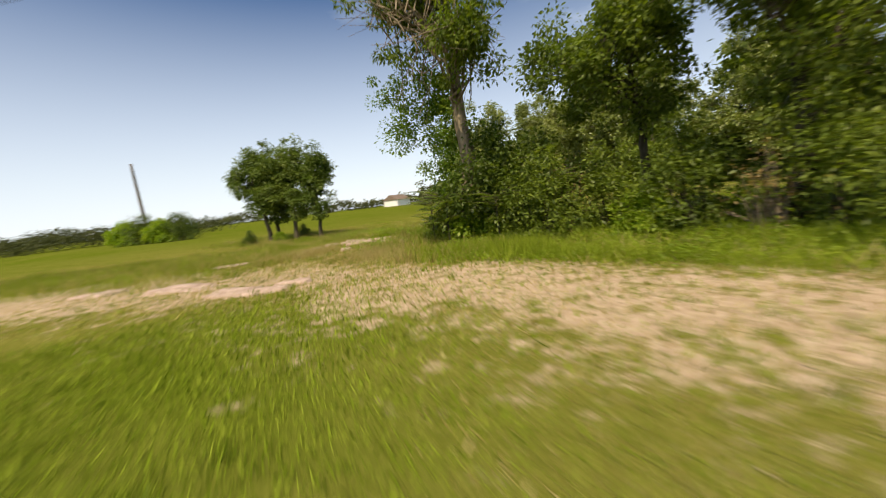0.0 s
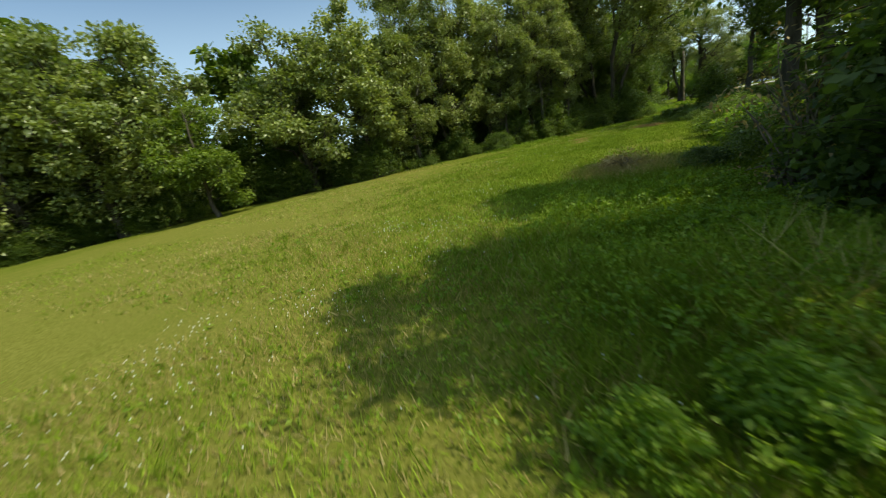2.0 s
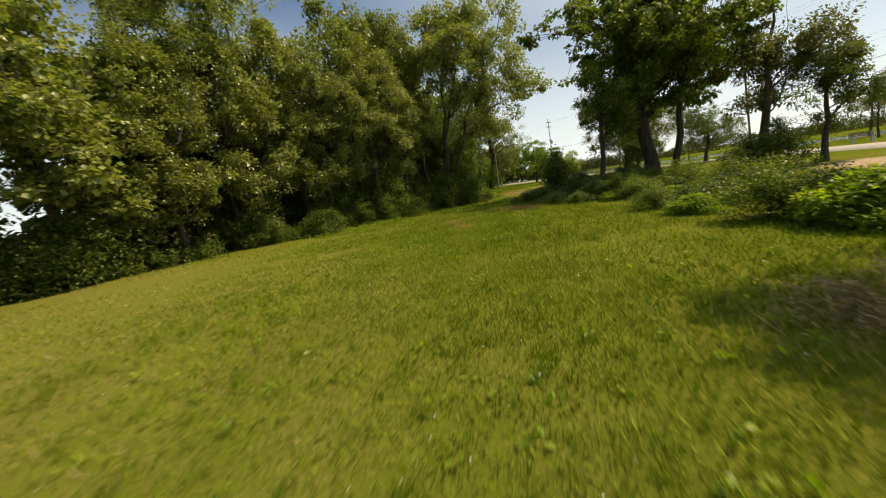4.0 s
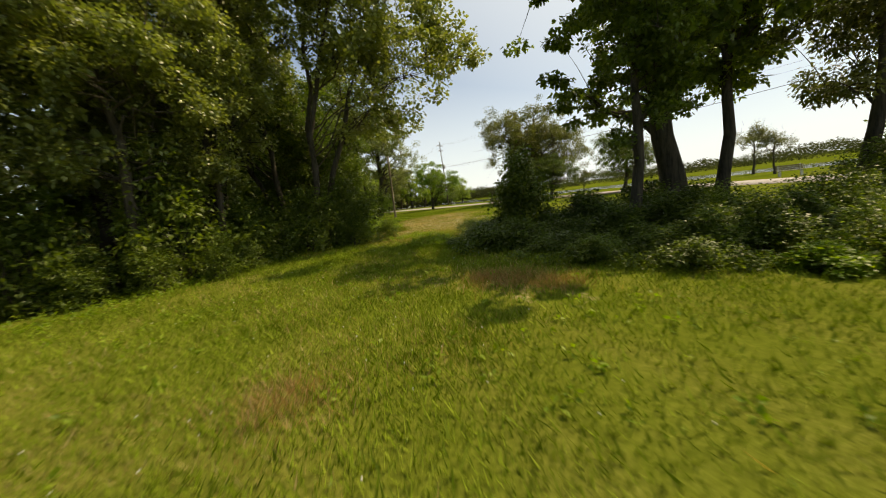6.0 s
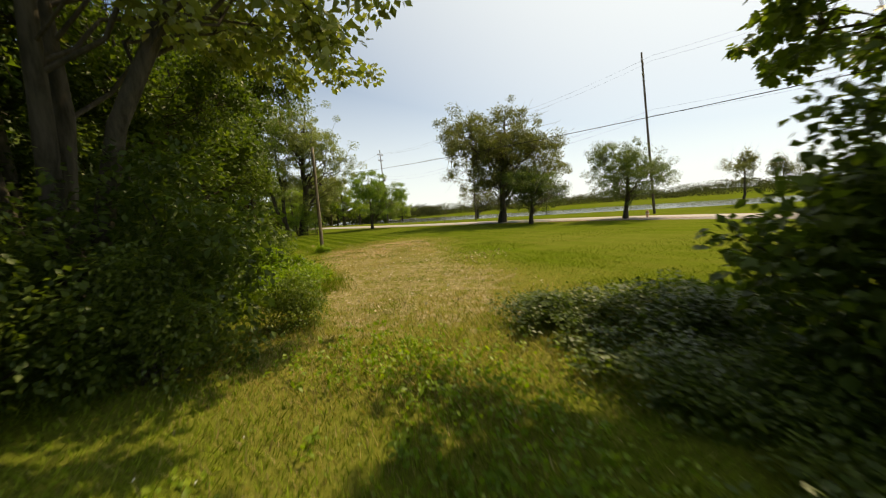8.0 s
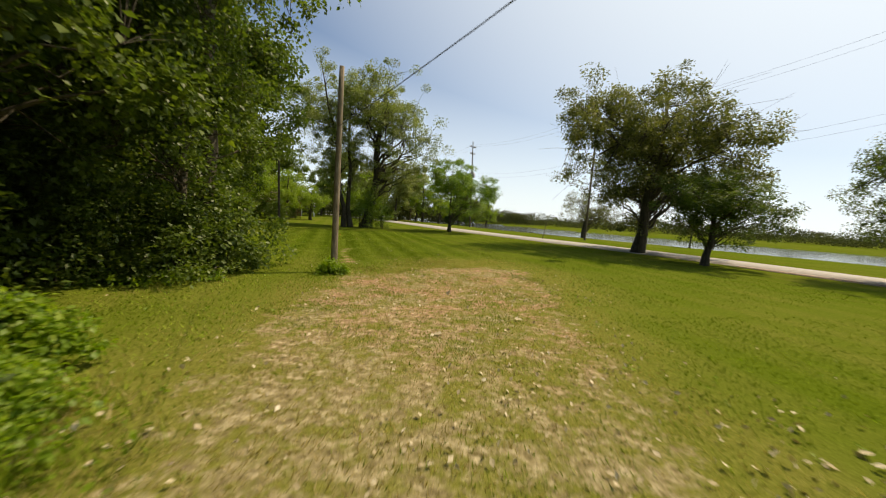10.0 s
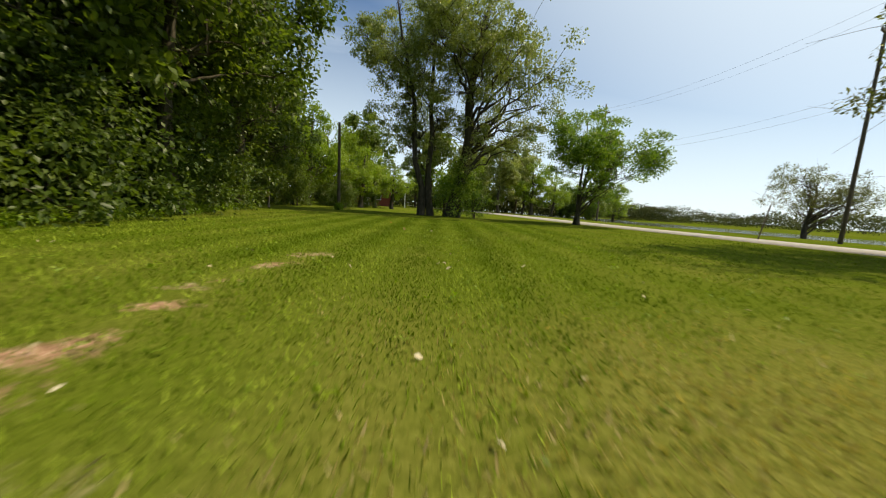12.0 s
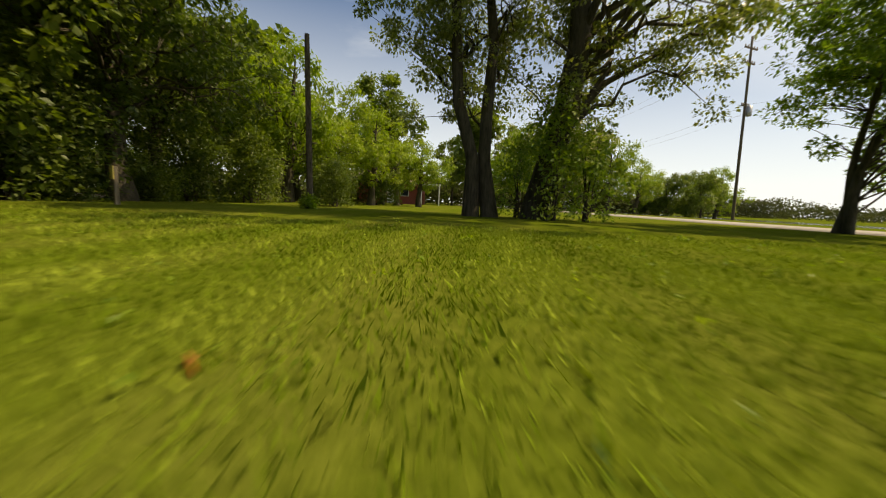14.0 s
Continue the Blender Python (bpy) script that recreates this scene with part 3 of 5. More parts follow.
def again(ob, x, y, turn, scale, tall=1.0):
    got = copy_thing(ob, Matrix.Identity(4))
    return put(got, x, y, turn, scale, None, tall)

# --- lawn trees by the road
tagged(put(tree("cottonwood_tree", 11, 13.4, 0.37, 1.8, (7.2, 5.4, 6.8), 44, 720, 105, 0.18, 0.5, 0.55, (0, 0), 1, 0.6, LEAF_GREY, BARK, 0.3, 0.28, (0.2, -0.1), 40), 11.2, 29.7), "old broad tree with grey-green leaves and bare twigs beside the road", "tree")
tagged(put(tree("crab_apple_tree", 12, 5.3, 0.17, 0.7, (3.2, 2.2, 3.1), 24, 330, 110, 0.1, 0.6, 0.36, (0.2, 0), 1, 0.8, LEAF_MAPLE, BARK, 0.5, 0.1), 12.35, 23.2), "small dark round-headed tree with low boughs", "tree")
tagged(put(tree("crab_apple_tree", 13, 6.2, 0.18, 1.1, (3.5, 2.5, 3.8), 24, 320, 110, 0.1, 0.6, 0.38, (0.2, 0.1), 1, 0.9, LEAF_MAPLE, BARK, 0.5, 0.15), 19.0, 19.6), "small round tree with loose foliage beside the road", "tree")
tagged(put(tree("young_maple_tree", 14, 8.0, 0.15, 0.7, (4.0, 3.4, 4.4), 34, 360, 90, 0.16, 0.45, 0.42, (0.2, -0.1), 3, 0.55, LEAF_FROND, BARK, 0.15, 0.36, (1.0, -0.5), 0, False, 0.5), -4.1, 41.2, 0, 1.04), "wind-swept young tree with bright green leaves", "tree")
tagged(put(tree("elm_tree", 15, 17.5, 0.32, 1.4, (4.6, 7.8, 9.8), 26, 300, 135, 0.15, 0.6, 0.52, (-0.8, 0.2), 2, 0.3, LEAF_POPLAR, BARK, 0.4, 0.2, (-1.3, -0.2)), -14.3, 37.6), "tall tree with two dark stems and airy crown", "tree")
tagged(put(tree("elm_tree", 16, 18.0, 0.46, 0.7, (5.8, 8.2, 9.6), 34, 430, 135, 0.15, 0.6, 0.52, (0.6, -0.2), 1, 0.35, LEAF_POPLAR, BARK, 0.4, 0.06, (1.5, -0.2)), -12.5, 38.3), "tall broad tree with thick forked trunk", "tree")
tagged(put(tree("maple_tree", 17, 13.6, 0.42, 2.6, (6.0, 5.2, 8.0), 38, 450, 70, 0.2, 0.95, 0.44, (0, 0), 1, 0.5, LEAF_MAPLE, BARK, 0.7, 0.36, (-0.2, 0.5), 0, True, 0.42), 11.9, -5.4), "large dark maple with heavy spreading limbs", "tree")
tagged(put(tree("ash_tree", 18, 11.4, 0.19, 2.8, (2.9, 3.7, 6.9), 22, 230, 75, 0.17, 0.5, 0.42, (0.2, 0), 1, 0.6, LEAF_BRIGHT, BARK, 0.3, 0.3), 12.9, -6.3), "slim sunlit tree with yellow-green leaves beside the maple", "tree")
tagged(put(tree("hawthorn_tree", 32, 7.0, 0.16, 0.3, (2.4, 3.3, 4.0), 14, 170, 85, 0.12, 0.6, 0.36, (0.2, 0), 1, 0.6, LEAF_MAPLE, BARK, 0.4, 0.12), 19.2, -6.6, 0, 0.85), "dense dark tree leafy down to the ground", "tree")
tagged(put(tree("locust_tree", 19, 9.0, 0.2, 1.6, (3.6, 3.4, 5.4), 14, 120, 110, 0.17, 0.5, 0.45, (0.2, 0), 1, 0.6, LEAF_GREY, BARK, 0.3, 0.3, (0, 0), 8), 16.6, -6.9), "airy tree with small grey-green leaves", "tree")
tagged(put(tree("elm_tree", 20, 9.0, 0.14, 0.4, (1.5, 3.6, 4.8), 18, 150, 70, 0.13, 0.7, 0.34, (0.9, 0.5), 1, 0.5, LEAF_DARK, BARK, 0.3, 0.1), 9.0, -9.3), "leaning trunk wrapped in dark ivy leaves", "tree")

# --- the wood
poplar_a = put(tree("poplar_tree", 21, 13.0, 0.2, 0.3, (3.3, 6.6, 6.6), 20, 230, 70, 0.23, 0.78, 0.54, leafage=LEAF_POPLAR, gaps=0.12), -8.6, -25.6)
poplar_b = put(tree("poplar_tree", 22, 17.0, 0.24, 2.6, (5.2, 6.8, 10.2), 32, 470, 84, 0.18, 0.8, 0.54, (0.5, 0.2), 3, 0.9, leafage=LEAF_POPLAR, gaps=0.38, side=(2.7, 0.9)), -2.8, -2.8)
shade_a = put(tree("forest_tree", 23, 13.0, 0.2, 0.8, (3.9, 6.0, 6.8), 12, 160, 62, 0.3, 0.65, 0.6, leafage=LEAF_DARK, gaps=0.15), -17.5, -41.5)
shade_b = put(tree("forest_tree", 24, 11.5, 0.17, 1.4, (3.9, 5.0, 6.4), 18, 250, 75, 0.14, 0.8, 0.46, leafage=LEAF_MAPLE, gaps=0.16), -8.6, 9.5)
light_a = put(tree("box_elder_tree", 25, 8.0, 0.12, 0.3, (2.7, 3.9, 3.9), 10, 130, 90, 0.22, 0.55, 0.45, leafage=LEAF_DARK, gaps=0.08), -8.9, -36.4, 0, 1.0)
back_a = put(tree("forest_tree", 26, 14.0, 0.2, 0.8, (4.2, 6.6, 7.3), 10, 75, 50, 0.6, 0.7, 0.8, leafage=LEAF_DARK, gaps=0.08), -19, -31)
for ob, text in ((poplar_a, "leafy poplar at the edge of the wood"), (poplar_b, "open poplar with leaning stems at the wood's edge"), (shade_a, "dense dark forest tree"), (shade_b, "leafy forest tree with foliage near the ground"), (light_a, "bright green small tree at the wood's edge"), (back_a, "dark tree deep in the wood")):
    tagged(ob, text, "tree", "forest trees")
rf = np.random.default_rng(5)
EDGE = [(-44, -92, 0), (-36, -78, 1), (-29, -67, 0), (-23, -59, 5), (-19.5, -54.5, 5), (-15.6, -50.5, 5), (-13.0, -45.6, 5), (-12.6, -41.6, 5), (-13.2, -38.8, 5), (-11.0, -29.6, 5), (-10.6, -22.0, 5), (-9.8, -17.6, 2), (-8.8, -13.6, 0), (-7.6, -9.4, 0), (-7.0, -5.6, 2), (-6.4, -0.4, 2), (-6.8, 3.6, 3), (-11.4, 12.8, 1), (-13.6, 16.6, 3), (-16.4, 19.8, 1), (-19.4, 24.2, 3), (-23.0, 27.5, 1)]
cotton_a = put(tree("cottonwood_tree", 29, 12.4, 0.26, 0.2, (4.4, 6.0, 6.0), 24, 300, 64, 0.22, 0.78, 0.56, leafage=LEAF_COTTON, gaps=0.14), -16.6, -48.5)
tagged(cotton_a, "broad cottonwood with silvery grey-green leaves at the field's edge", "tree", "forest trees")
kinds = [poplar_a, shade_a, poplar_b, shade_b, light_a, cotton_a]
for x, y, k in ((-5.4, 1.6, 0.8), (-6.4, 6.4, 0.85), (-6.0, 9.5, 0.66)):
    again(shade_b, x, y, y, k)
tall_a = put(tree("forest_tree", 28, 14.5, 0.22, 4.6, (3.5, 4.3, 9.9), 20, 300, 75, 0.13, 0.7, 0.46, (0.4, 0.2), 1, 0.6, LEAF_MAPLE, BARK, gaps=0.1), -6.1, 10.5)
tagged(tall_a, "tall forest tree overhanging the lawn's edge", "tree", "forest trees")
for x, y, turn, k, tall in ((-15.4, 21.4, 1.0, 1.1, 0.95), (-11.6, 15.6, 3.0, 1.05, 1.0), (-19.5, 26.4, 4.4, 1.15, 0.95)):
    again(shade_b, x, y, turn, k * 1.25, tall)
for x, y, k in EDGE:
    again(kinds[k], x, y, rf.uniform(0, 6.28), rf.uniform(0.9, 1.12), rf.uniform(1.1, 1.35) if k == 0 and y > -30 else rf.uniform(0.92, 1.1))
front = put(tree("poplar_tree", 27, 13.5, 0.14, 0.3, (2.7, 6.9, 6.8), 26, 380, 92, 0.125, 0.72, 0.4, leafage=LEAF_POPLAR, gaps=0.28), -5.0, -10.4)
tagged(front, "leafy poplar clothed with leaves down to the ground", "tree", "forest trees")
again(front, -6.8, -13.4, 2.0, 0.95, 1.0)
again(front, -4.4, -8.0, 1.0, 0.95, 1.0)
again(front, -8.2, -17.0, 4.0, 1.1, 1.05)
again(front, -9.0, -21.0, 5.2, 1.05, 1.0)
for x, y, k in EDGE[1:]:
    for back in (5.0, 10.5):
        if -18 < y < 2 or -42 < y < -33:
            continue
        again(back_a, x - back * 0.9 + rf.uniform(-1.5, 1.5), y + back * (0.25 if y < 0 else -0.5) + rf.uniform(-1.5, 1.5), rf.uniform(0, 6.28), rf.uniform(0.85, 1.15) * (0.6 if -18 < y < 2 else 1.0), rf.uniform(0.9, 1.1))

for x, y, k in ((-14.0, -13.0, 0.7), (-15.5, -8.5, 0.75), (-13.0, -17.5, 0.6), (-19.0, -36.0, 0.5), (-20.0, -33.0, 0.5), (-18.5, -39.5, 0.55)):
    again(back_a, x, y, x, k)

# --- the thicket by the sandy track
t_one = put(tree("walnut_tree", 41, 10.6, 0.25, 3.0, (2.3, 3.0, 6.7), 26, 190, 80, 0.15, 0.42, 0.38, (0.5, 0.2), 1, 0.5, LEAF_DARK, BARK_PALE, 0.6, 0.42, (0.5, 0.15), 90), 18.6, -31.9)
tagged(t_one, "half-bare tree with pale bark and climbing vines", "tree")
rv2 = np.random.default_rng(42)
climb = np.column_stack([rv2.normal(-0.2, 0.35, 70), rv2.normal(-0.75, 0.42, 70), rv2.uniform(1.2, 5.2, 70)])
climb = np.concatenate([climb, np.column_stack([rv2.normal(0.08, 0.12, 45), rv2.normal(-0.34, 0.1, 45), rv2.uniform(0.3, 5.0, 45)]), np.column_stack([rv2.normal(0.2, 0.5, 50), rv2.normal(-1.7, 0.5, 50), rv2.uniform(2.9, 5.6, 50)])])
climb[:, 0] += 0.25 * (climb[:, 2] / 8)
vv, ff = leaf_cloud(rv2, climb, 70, 0.22, 0.09, 0.75)
solid("vine", vv, ff, LEAF_FROND, t_one, "green vine leaves")
tagged(put(tree("hackberry_tree", 43, 7.0, 0.13, 2.4, (2.2, 2.2, 4.5), 20, 230, 90, 0.13, 0.6, 0.42, (0.2, -0.4), 1, 0.5, LEAF_DARK, BARK, 0.35, 0.2, (0.2, -0.5)), 15.6, -28.0), "dark tree with a curved low limb", "tree")
tagged(put(tree("hackberry_tree", 44, 9.4, 0.22, 0.5, (2.1, 4.3, 4.9), 18, 280, 95, 0.13, 0.55, 0.42, (0, 0), 1, 0.5, LEAF_DARK, BARK, 0.35, 0.05), 16.8, -25.0), "tall dark leafy tree over the thicket", "tree")
tagged(put(tree("hackberry_tree", 45, 8.4, 0.2, 0.5, (2.3, 3.9, 4.4), 16, 260, 95, 0.13, 0.55, 0.42, (0, 0), 1, 0.5, LEAF_DARK, BARK, 0.35, 0.05), 18.4, -20.4), "leafy tree at the back of the thicket", "tree")
# a broken trunk standing in the hedge
stump_t = np.linspace(0, 1, 9)
stump_p = np.column_stack([0.08 * np.sin(stump_t * 3), 0.05 * stump_t, -0.2 + 1.45 * stump_t])
vv, ff = tube(stump_p, 0.13 * (1 + 0.6 * (1 - stump_t) ** 3) * (1 + 0.04 * np.sin(stump_t * 19)), 16)
crown_ring = np.arange(len(vv) - 16, len(vv))
vv[crown_ring, 2] += 0.04 * np.sin(np.arange(16) * 2.3) + 0.03 * np.cos(np.arange(16) * 0.8)
tagged(put(solid("tree_stump", vv, [ff, crown_ring[None]], BARK_PALE, None, "", True), 14.95, -25.0), "broken grey trunk standing in the hedge", "stump")
# conifers in the field
cedar = put(tree("cedar_tree", 46, 7.2, 0.14, 0.8, (1.9, 3.5, 4.2), 24, 230, 75, 0.2, 0.38, 0.36, leafage=LEAF_CEDAR, gaps=0.1), 19.2, -45.6, 0, 0.78)
tagged(cedar, "upright conifer in the open field", "tree", "field conifers")
for x, y, k in ((20.3, -46.8, 0.8), (18.3, -44.2, 0.7), (19.6, -47.6, 0.75)):
    again(cedar, x, y, x, k)
tagged(put(tree("cottonwood_tree", 47, 12, 0.26, 0.6, (5.0, 5.4, 6.2), 22, 300, 80, 0.24, 0.7, 0.55, leafage=LEAF_COTTON, gaps=0.15), -9.0, -57.0, 0, 1.1), "rounded grey-green tree at the field's edge", "tree")

# --- shrubs
hazel = put(shrub("hazel_bush", 51, 1.5, 2.0, 120, 62, 0.1, 0.75, 0.25, LEAF_MAPLE), -4.2, -7.0)
privet = put(shrub("privet_bush", 52, 1.3, 1.5, 110, 54, 0.085, 0.55, 0.24, LEAF_DARK), 8.9, -6.6, 0, 1, None, 0.65)
bramble = put(shrub("bramble_bush", 53, 1.7, 1.0, 110, 60, 0.085, 0.7, 0.22, LEAF_MAPLE), 5.6, -9.4, 0, 1, None, 0.7)
sunny = put(shrub("sunlit_bush", 54, 1.3, 1.3, 90, 60, 0.12, 0.75, 0.22, LEAF_WEED), -2.5, 2.6, 0, 0.8)
elder = put(shrub("elder_bush", 59, 1.5, 2.2, 120, 60, 0.1, 0.6, 0.26, LEAF_MAPLE, 9), -1.5, -3.0, 0, 1.3)
mulberry = put(shrub("mulberry_bush", 57, 1.5, 2.8, 120, 50, 0.12, 0.8, 0.27, LEAF_MAPLE), 6.4, -6.2)
dogwood = put(shrub("dogwood_bush", 58, 1.4, 2.3, 90, 50, 0.11, 0.5, 0.26, LEAF_DARK, 12), 17.4, -31.0, 0, 1.1)
dry = put(shrub("dry_bush", 55, 1.2, 2.2, 26, 22, 0.09, 0.5, 0.25, LEAF_DEAD, 40, BARK_PALE), 16.2, -30.2)
brush = put(shrub("brush_heap", 56, 1.3, 0.7, 40, 26, 0.12, 0.3, 0.22, LEAF_DEAD, 40, BARK_PALE), 12.3, -27.9, 0, 0.85, None, 0.75)
for ob, text in ((hazel, "rounded dark green bush at the wood's edge"), (privet, "green hedge bush beside the lawn"), (bramble, "low dark bramble mound in shade"), (sunny, "bright leafy bush in full sun"), (elder, "dark fine-leaved bush under the poplars"), (mulberry, "tall irregular dark bush in the hedge"), (dogwood, "sunlit bush with small yellow-green leaves"), (dry, "half-dead bush with bare pale twigs"), (brush, "heap of dry brown brushwood")):
    tagged(ob, text, "bush", "bushes")
ra = np.random.default_rng(8)
again(hazel, -5.9, 9.3, 1.0, 0.95)
again(hazel, -3.3, 2.5, 0.5, 1.2)
again(hazel, -5.9, 10.9, 2.6, 1.1)
for x, y, k in EDGE + [(-9.6, -26.5, 0), (-9.6, 9.5, 0), (-6.6, -17.5, 0), (-9.2, 10.8, 0), (-25, 31, 0)]:
    for _ in range(3):
        again(ra.choice([hazel, hazel, privet, bramble]), x + ra.uniform(-1.2, 1.7) - 1.6 * (y > -2), y + ra.uniform(-2.4, 2.4), ra.uniform(0, 6.28), ra.uniform(0.8, 1.35), ra.uniform(0.8, 1.3))
for x, y, k in ((-14.2, -33.0, 0), (-15.6, -36.5, 0), (-13.8, -30.0, 0), (-17, -40, 0)):
    again(hazel, x, y, x, 2.1, 1.0)
for x, y, k in EDGE:
    if y < -14:
        for dx, dy in ((-2.5, 1.5), (-1.5, -2.0)):
            again(hazel, x + dx, y + dy, ra.uniform(0, 6.28), ra.uniform(1.5, 2.1), 0.9)
for x, y, ob, k in ((19, -32.3, dogwood, 0.62), (18.7, -31.4, sunny, 0.9), (18.2, -32.6, dogwood, 0.6), (18.3, -30.2, dogwood, 0.75), (18.6, -30.6, sunny, 0.7), (17.9, -33, sunny, 0.5), (-4, 0.6, elder, 1.2), (-0.9, -4.2, elder, 0.7), (-2.4, -5, elder, 1.1), (-3.6, -7.4, elder, 1), (-3.4, -0.8, elder, 1.5), (-4.4, -9.8, dogwood, 1.6), (-6.3, -12.3, dogwood, 1.4), (-11.5, 14.5, elder, 1.6), (-13.4, 18, elder, 1.7), (-16, 21.5, elder, 1.6), (-19, 25.2, elder, 1.6), (-23.6, 28, elder, 1.8), (-31, 46, elder, 1.3), (-33, 47.5, elder, 1.2), (-28.6, 44.5, elder, 1.1), (-3.9, -11.1, dogwood, 0.7), (0.2, -2.4, privet, 0.6), (-5.2, 3, elder, 0.7), (-2, 1.2, sunny, 0.5), (-6.6, 5.2, elder, 1.2), (-7.8, 8, elder, 1.2), (-9.2, 10.8, elder, 1.2), (-6, 2.4, elder, 1.4), (-8.4, 5.6, elder, 1.7), (-9.6, 8.6, elder, 1.7), (-7.2, 0.6, elder, 1.7), (-10.4, 13.4, elder, 0.9), (-1.9, 3.9, sunny, 0.45), (-2.9, 4.6, sunny, 0.6), (11.6, -27.6, brush, 0.6), (-2.8, -10.1, dogwood, 0.55), (-12.0, -14.5, hazel, 2.0), (-13.2, -11.5, hazel, 2.0), (-11.8, -17.6, hazel, 2.0), (-23.0, 38.6, elder, 1.0), (-26.8, 36.6, elder, 1.5), (-28.0, 34.2, elder, 1.6), (-27.0, 46.5, elder, 1.5), (8.2, -10.6, mulberry, 0.6), (9.6, -10.2, mulberry, 0.7), (10.8, -8.9, mulberry, 0.7), (11.0, -12.0, mulberry, 0.6), (15.6, -8.6, elder, 1.1), (16.8, -8.4, elder, 1.0), (16.9, -36.0, sunny, 0.24), (17.3, -35.5, sunny, 0.3), (25.4, -86, elder, 1.6), (23.6, -84, sunny, 2.0), (21.6, -82, elder, 1.5), (27.2, -90, sunny, 2.2), (18.6, -46, elder, 0.35), (20.2, -45.2, sunny, 0.4), (21.4, -46.6, elder, 0.35), (-5.1, -12.1, hazel, 0.7), (-3.1, -8.9, hazel, 0.6), (5, -8, bramble, 0.9), (6.8, -10.8, bramble, 0.8), (7.4, -9.4, bramble, 0.95), (5.2, -6, bramble, 0.8), (7.2, -12.4, bramble, 0.6), (8.4, -11.8, bramble, 0.8), (8.4, -13.6, bramble, 0.6), (4.6, -3.6, bramble, 0.8), (6, -4.4, bramble, 1), (8, -8.4, hazel, 0.95), (9.4, -9, privet, 1), (10.6, -10.4, privet, 1), (9.6, -12.2, privet, 0.8), (9.6, -14.4, sunny, 0.5), (10.6, -14.4, privet, 0.9), (11.6, -16.0, sunny, 0.5), (8.8, -13, mulberry, 0.55), (9.9, -12.8, mulberry, 0.52), (7.2, -6.6, elder, 0.45), (10.4, -6.4, hazel, 0.8), (11.6, -8, privet, 0.9), (12.8, -10.6, privet, 1), (12.4, -13.4, privet, 0.9), (13.6, -15.6, privet, 1.1), (18.1, -31.2, elder, 1.35), (17.5, -30.2, elder, 1.2), (18.9, -29.2, dogwood, 0.9), (17.3, -28.2, dogwood, 0.9), (17.6, -26.4, dogwood, 1), (17.9, -24.2, dogwood, 1.05), (17.7, -22, dogwood, 1.1), (17, -29.6, dry, 1), (16.6, -30.3, hazel, 0.6), (18, -27.2, sunny, 0.7), (17.8, -25.2, dry, 0.8), (10.8, -18.9, privet, 0.6), (11.6, -20.6, sunny, 0.55), (12.6, -22.2, privet, 0.9), (13.4, -23.6, sunny, 0.8), (14.2, -25.2, privet, 0.95), (15, -26.8, hazel, 0.6), (15.6, -28.2, privet, 0.9), (15, -24.2, bramble, 0.9), (13.8, -21.6, bramble, 0.9), (12.2, -19.2, bramble, 0.9), (14.2, -28, bramble, 0.5)):
    again(ob, x, y, ra.uniform(0, 6.28), k, ra.uniform(0.45, 0.8) if 3.2 < x < 16 and -29 < y < 0 else 1.0)


def fronds(name, seed, height, count, leafage):
    """A plant with long feathered leaves arching from a stem."""
    r = np.random.default_rng(seed)
    root = new(name)
    wood, leaves = Gather(), Gather()
    vv, ff = tube(bend((0, 0, -0.05), (r.normal() * 0.1, r.normal() * 0.1, height * 0.8), 0.05, 5), np.linspace(0.025, 0.012, 5), 5)
    wood.add(vv, ff)
    for k in range(count):
        a, z = k * 2.4 + r.uniform(-0.3, 0.3), height * r.uniform(0.35, 0.85)
        length = r.uniform(0.55, 0.9)
        end = np.array([math.cos(a) * length, math.sin(a) * length, z + r.uniform(-0.1, 0.25)])
        q = bend((0, 0, z), end, 0.16, 9)
        vv, ff = tube(q, np.linspace(0.008, 0.003, 9), 4)
        wood.add(vv, ff)
        t = np.linspace(0.15, 1, 11)
        spine = np.stack([np.interp(t, np.linspace(0, 1, 9), q[:, i]) for i in range(3)], -1)
        along = unit(np.gradient(spine, axis=0))
        across = unit(np.cross(along, [0, 0, 1.0]))
        for side in (-1, 1):
            size = (0.17 * np.sin(np.pi * (0.15 + 0.8 * t)) + 0.05)[:, None]
            d = unit(across * side + along * 0.45 + [0, 0, -0.25])
            w = along * size * 0.16
            v4 = np.stack([spine, spine + d * size * 0.4 + w, spine + d * size, spine + d * size * 0.4 - w], 1).reshape(-1, 3)
            n = np.arange(len(t))[:, None] * 4
            leaves.add(v4, np.concatenate([n + [0, 1, 2], n + [0, 2, 3]]))
    vv, ff = wood.data()
    solid("stem", vv, ff, BARK, root, smooth=True)
    vv, ff = leaves.data()
    solid("foliage", vv, ff, leafage, root)
    return root


sumac = put(fronds("sumac_plant", 61, 1.5, 16, LEAF_DARK), 19.4, -32.6)
tagged(sumac, "sumac with long feathered green leaves", "plant", "sumacs")
for x, y, k in ((18.9, -33.0, 0.6), (19.7, -31.6, 1.1), (18.9, -31.0, 1.1), (19.2, -30.2, 1.0), (18.0, -33.4, 0.55), (17.4, -29.8, 1.2), (17.2, -32.0, 0.9), (17.9, -30.6, 1.4), (17.2, -30.4, 1.6), (18.5, -31.2, 1.1), (10.8, -17.6, 0.6), (11.6, -17.4, 0.6)):
    again(sumac, x, y, x * 7, k)


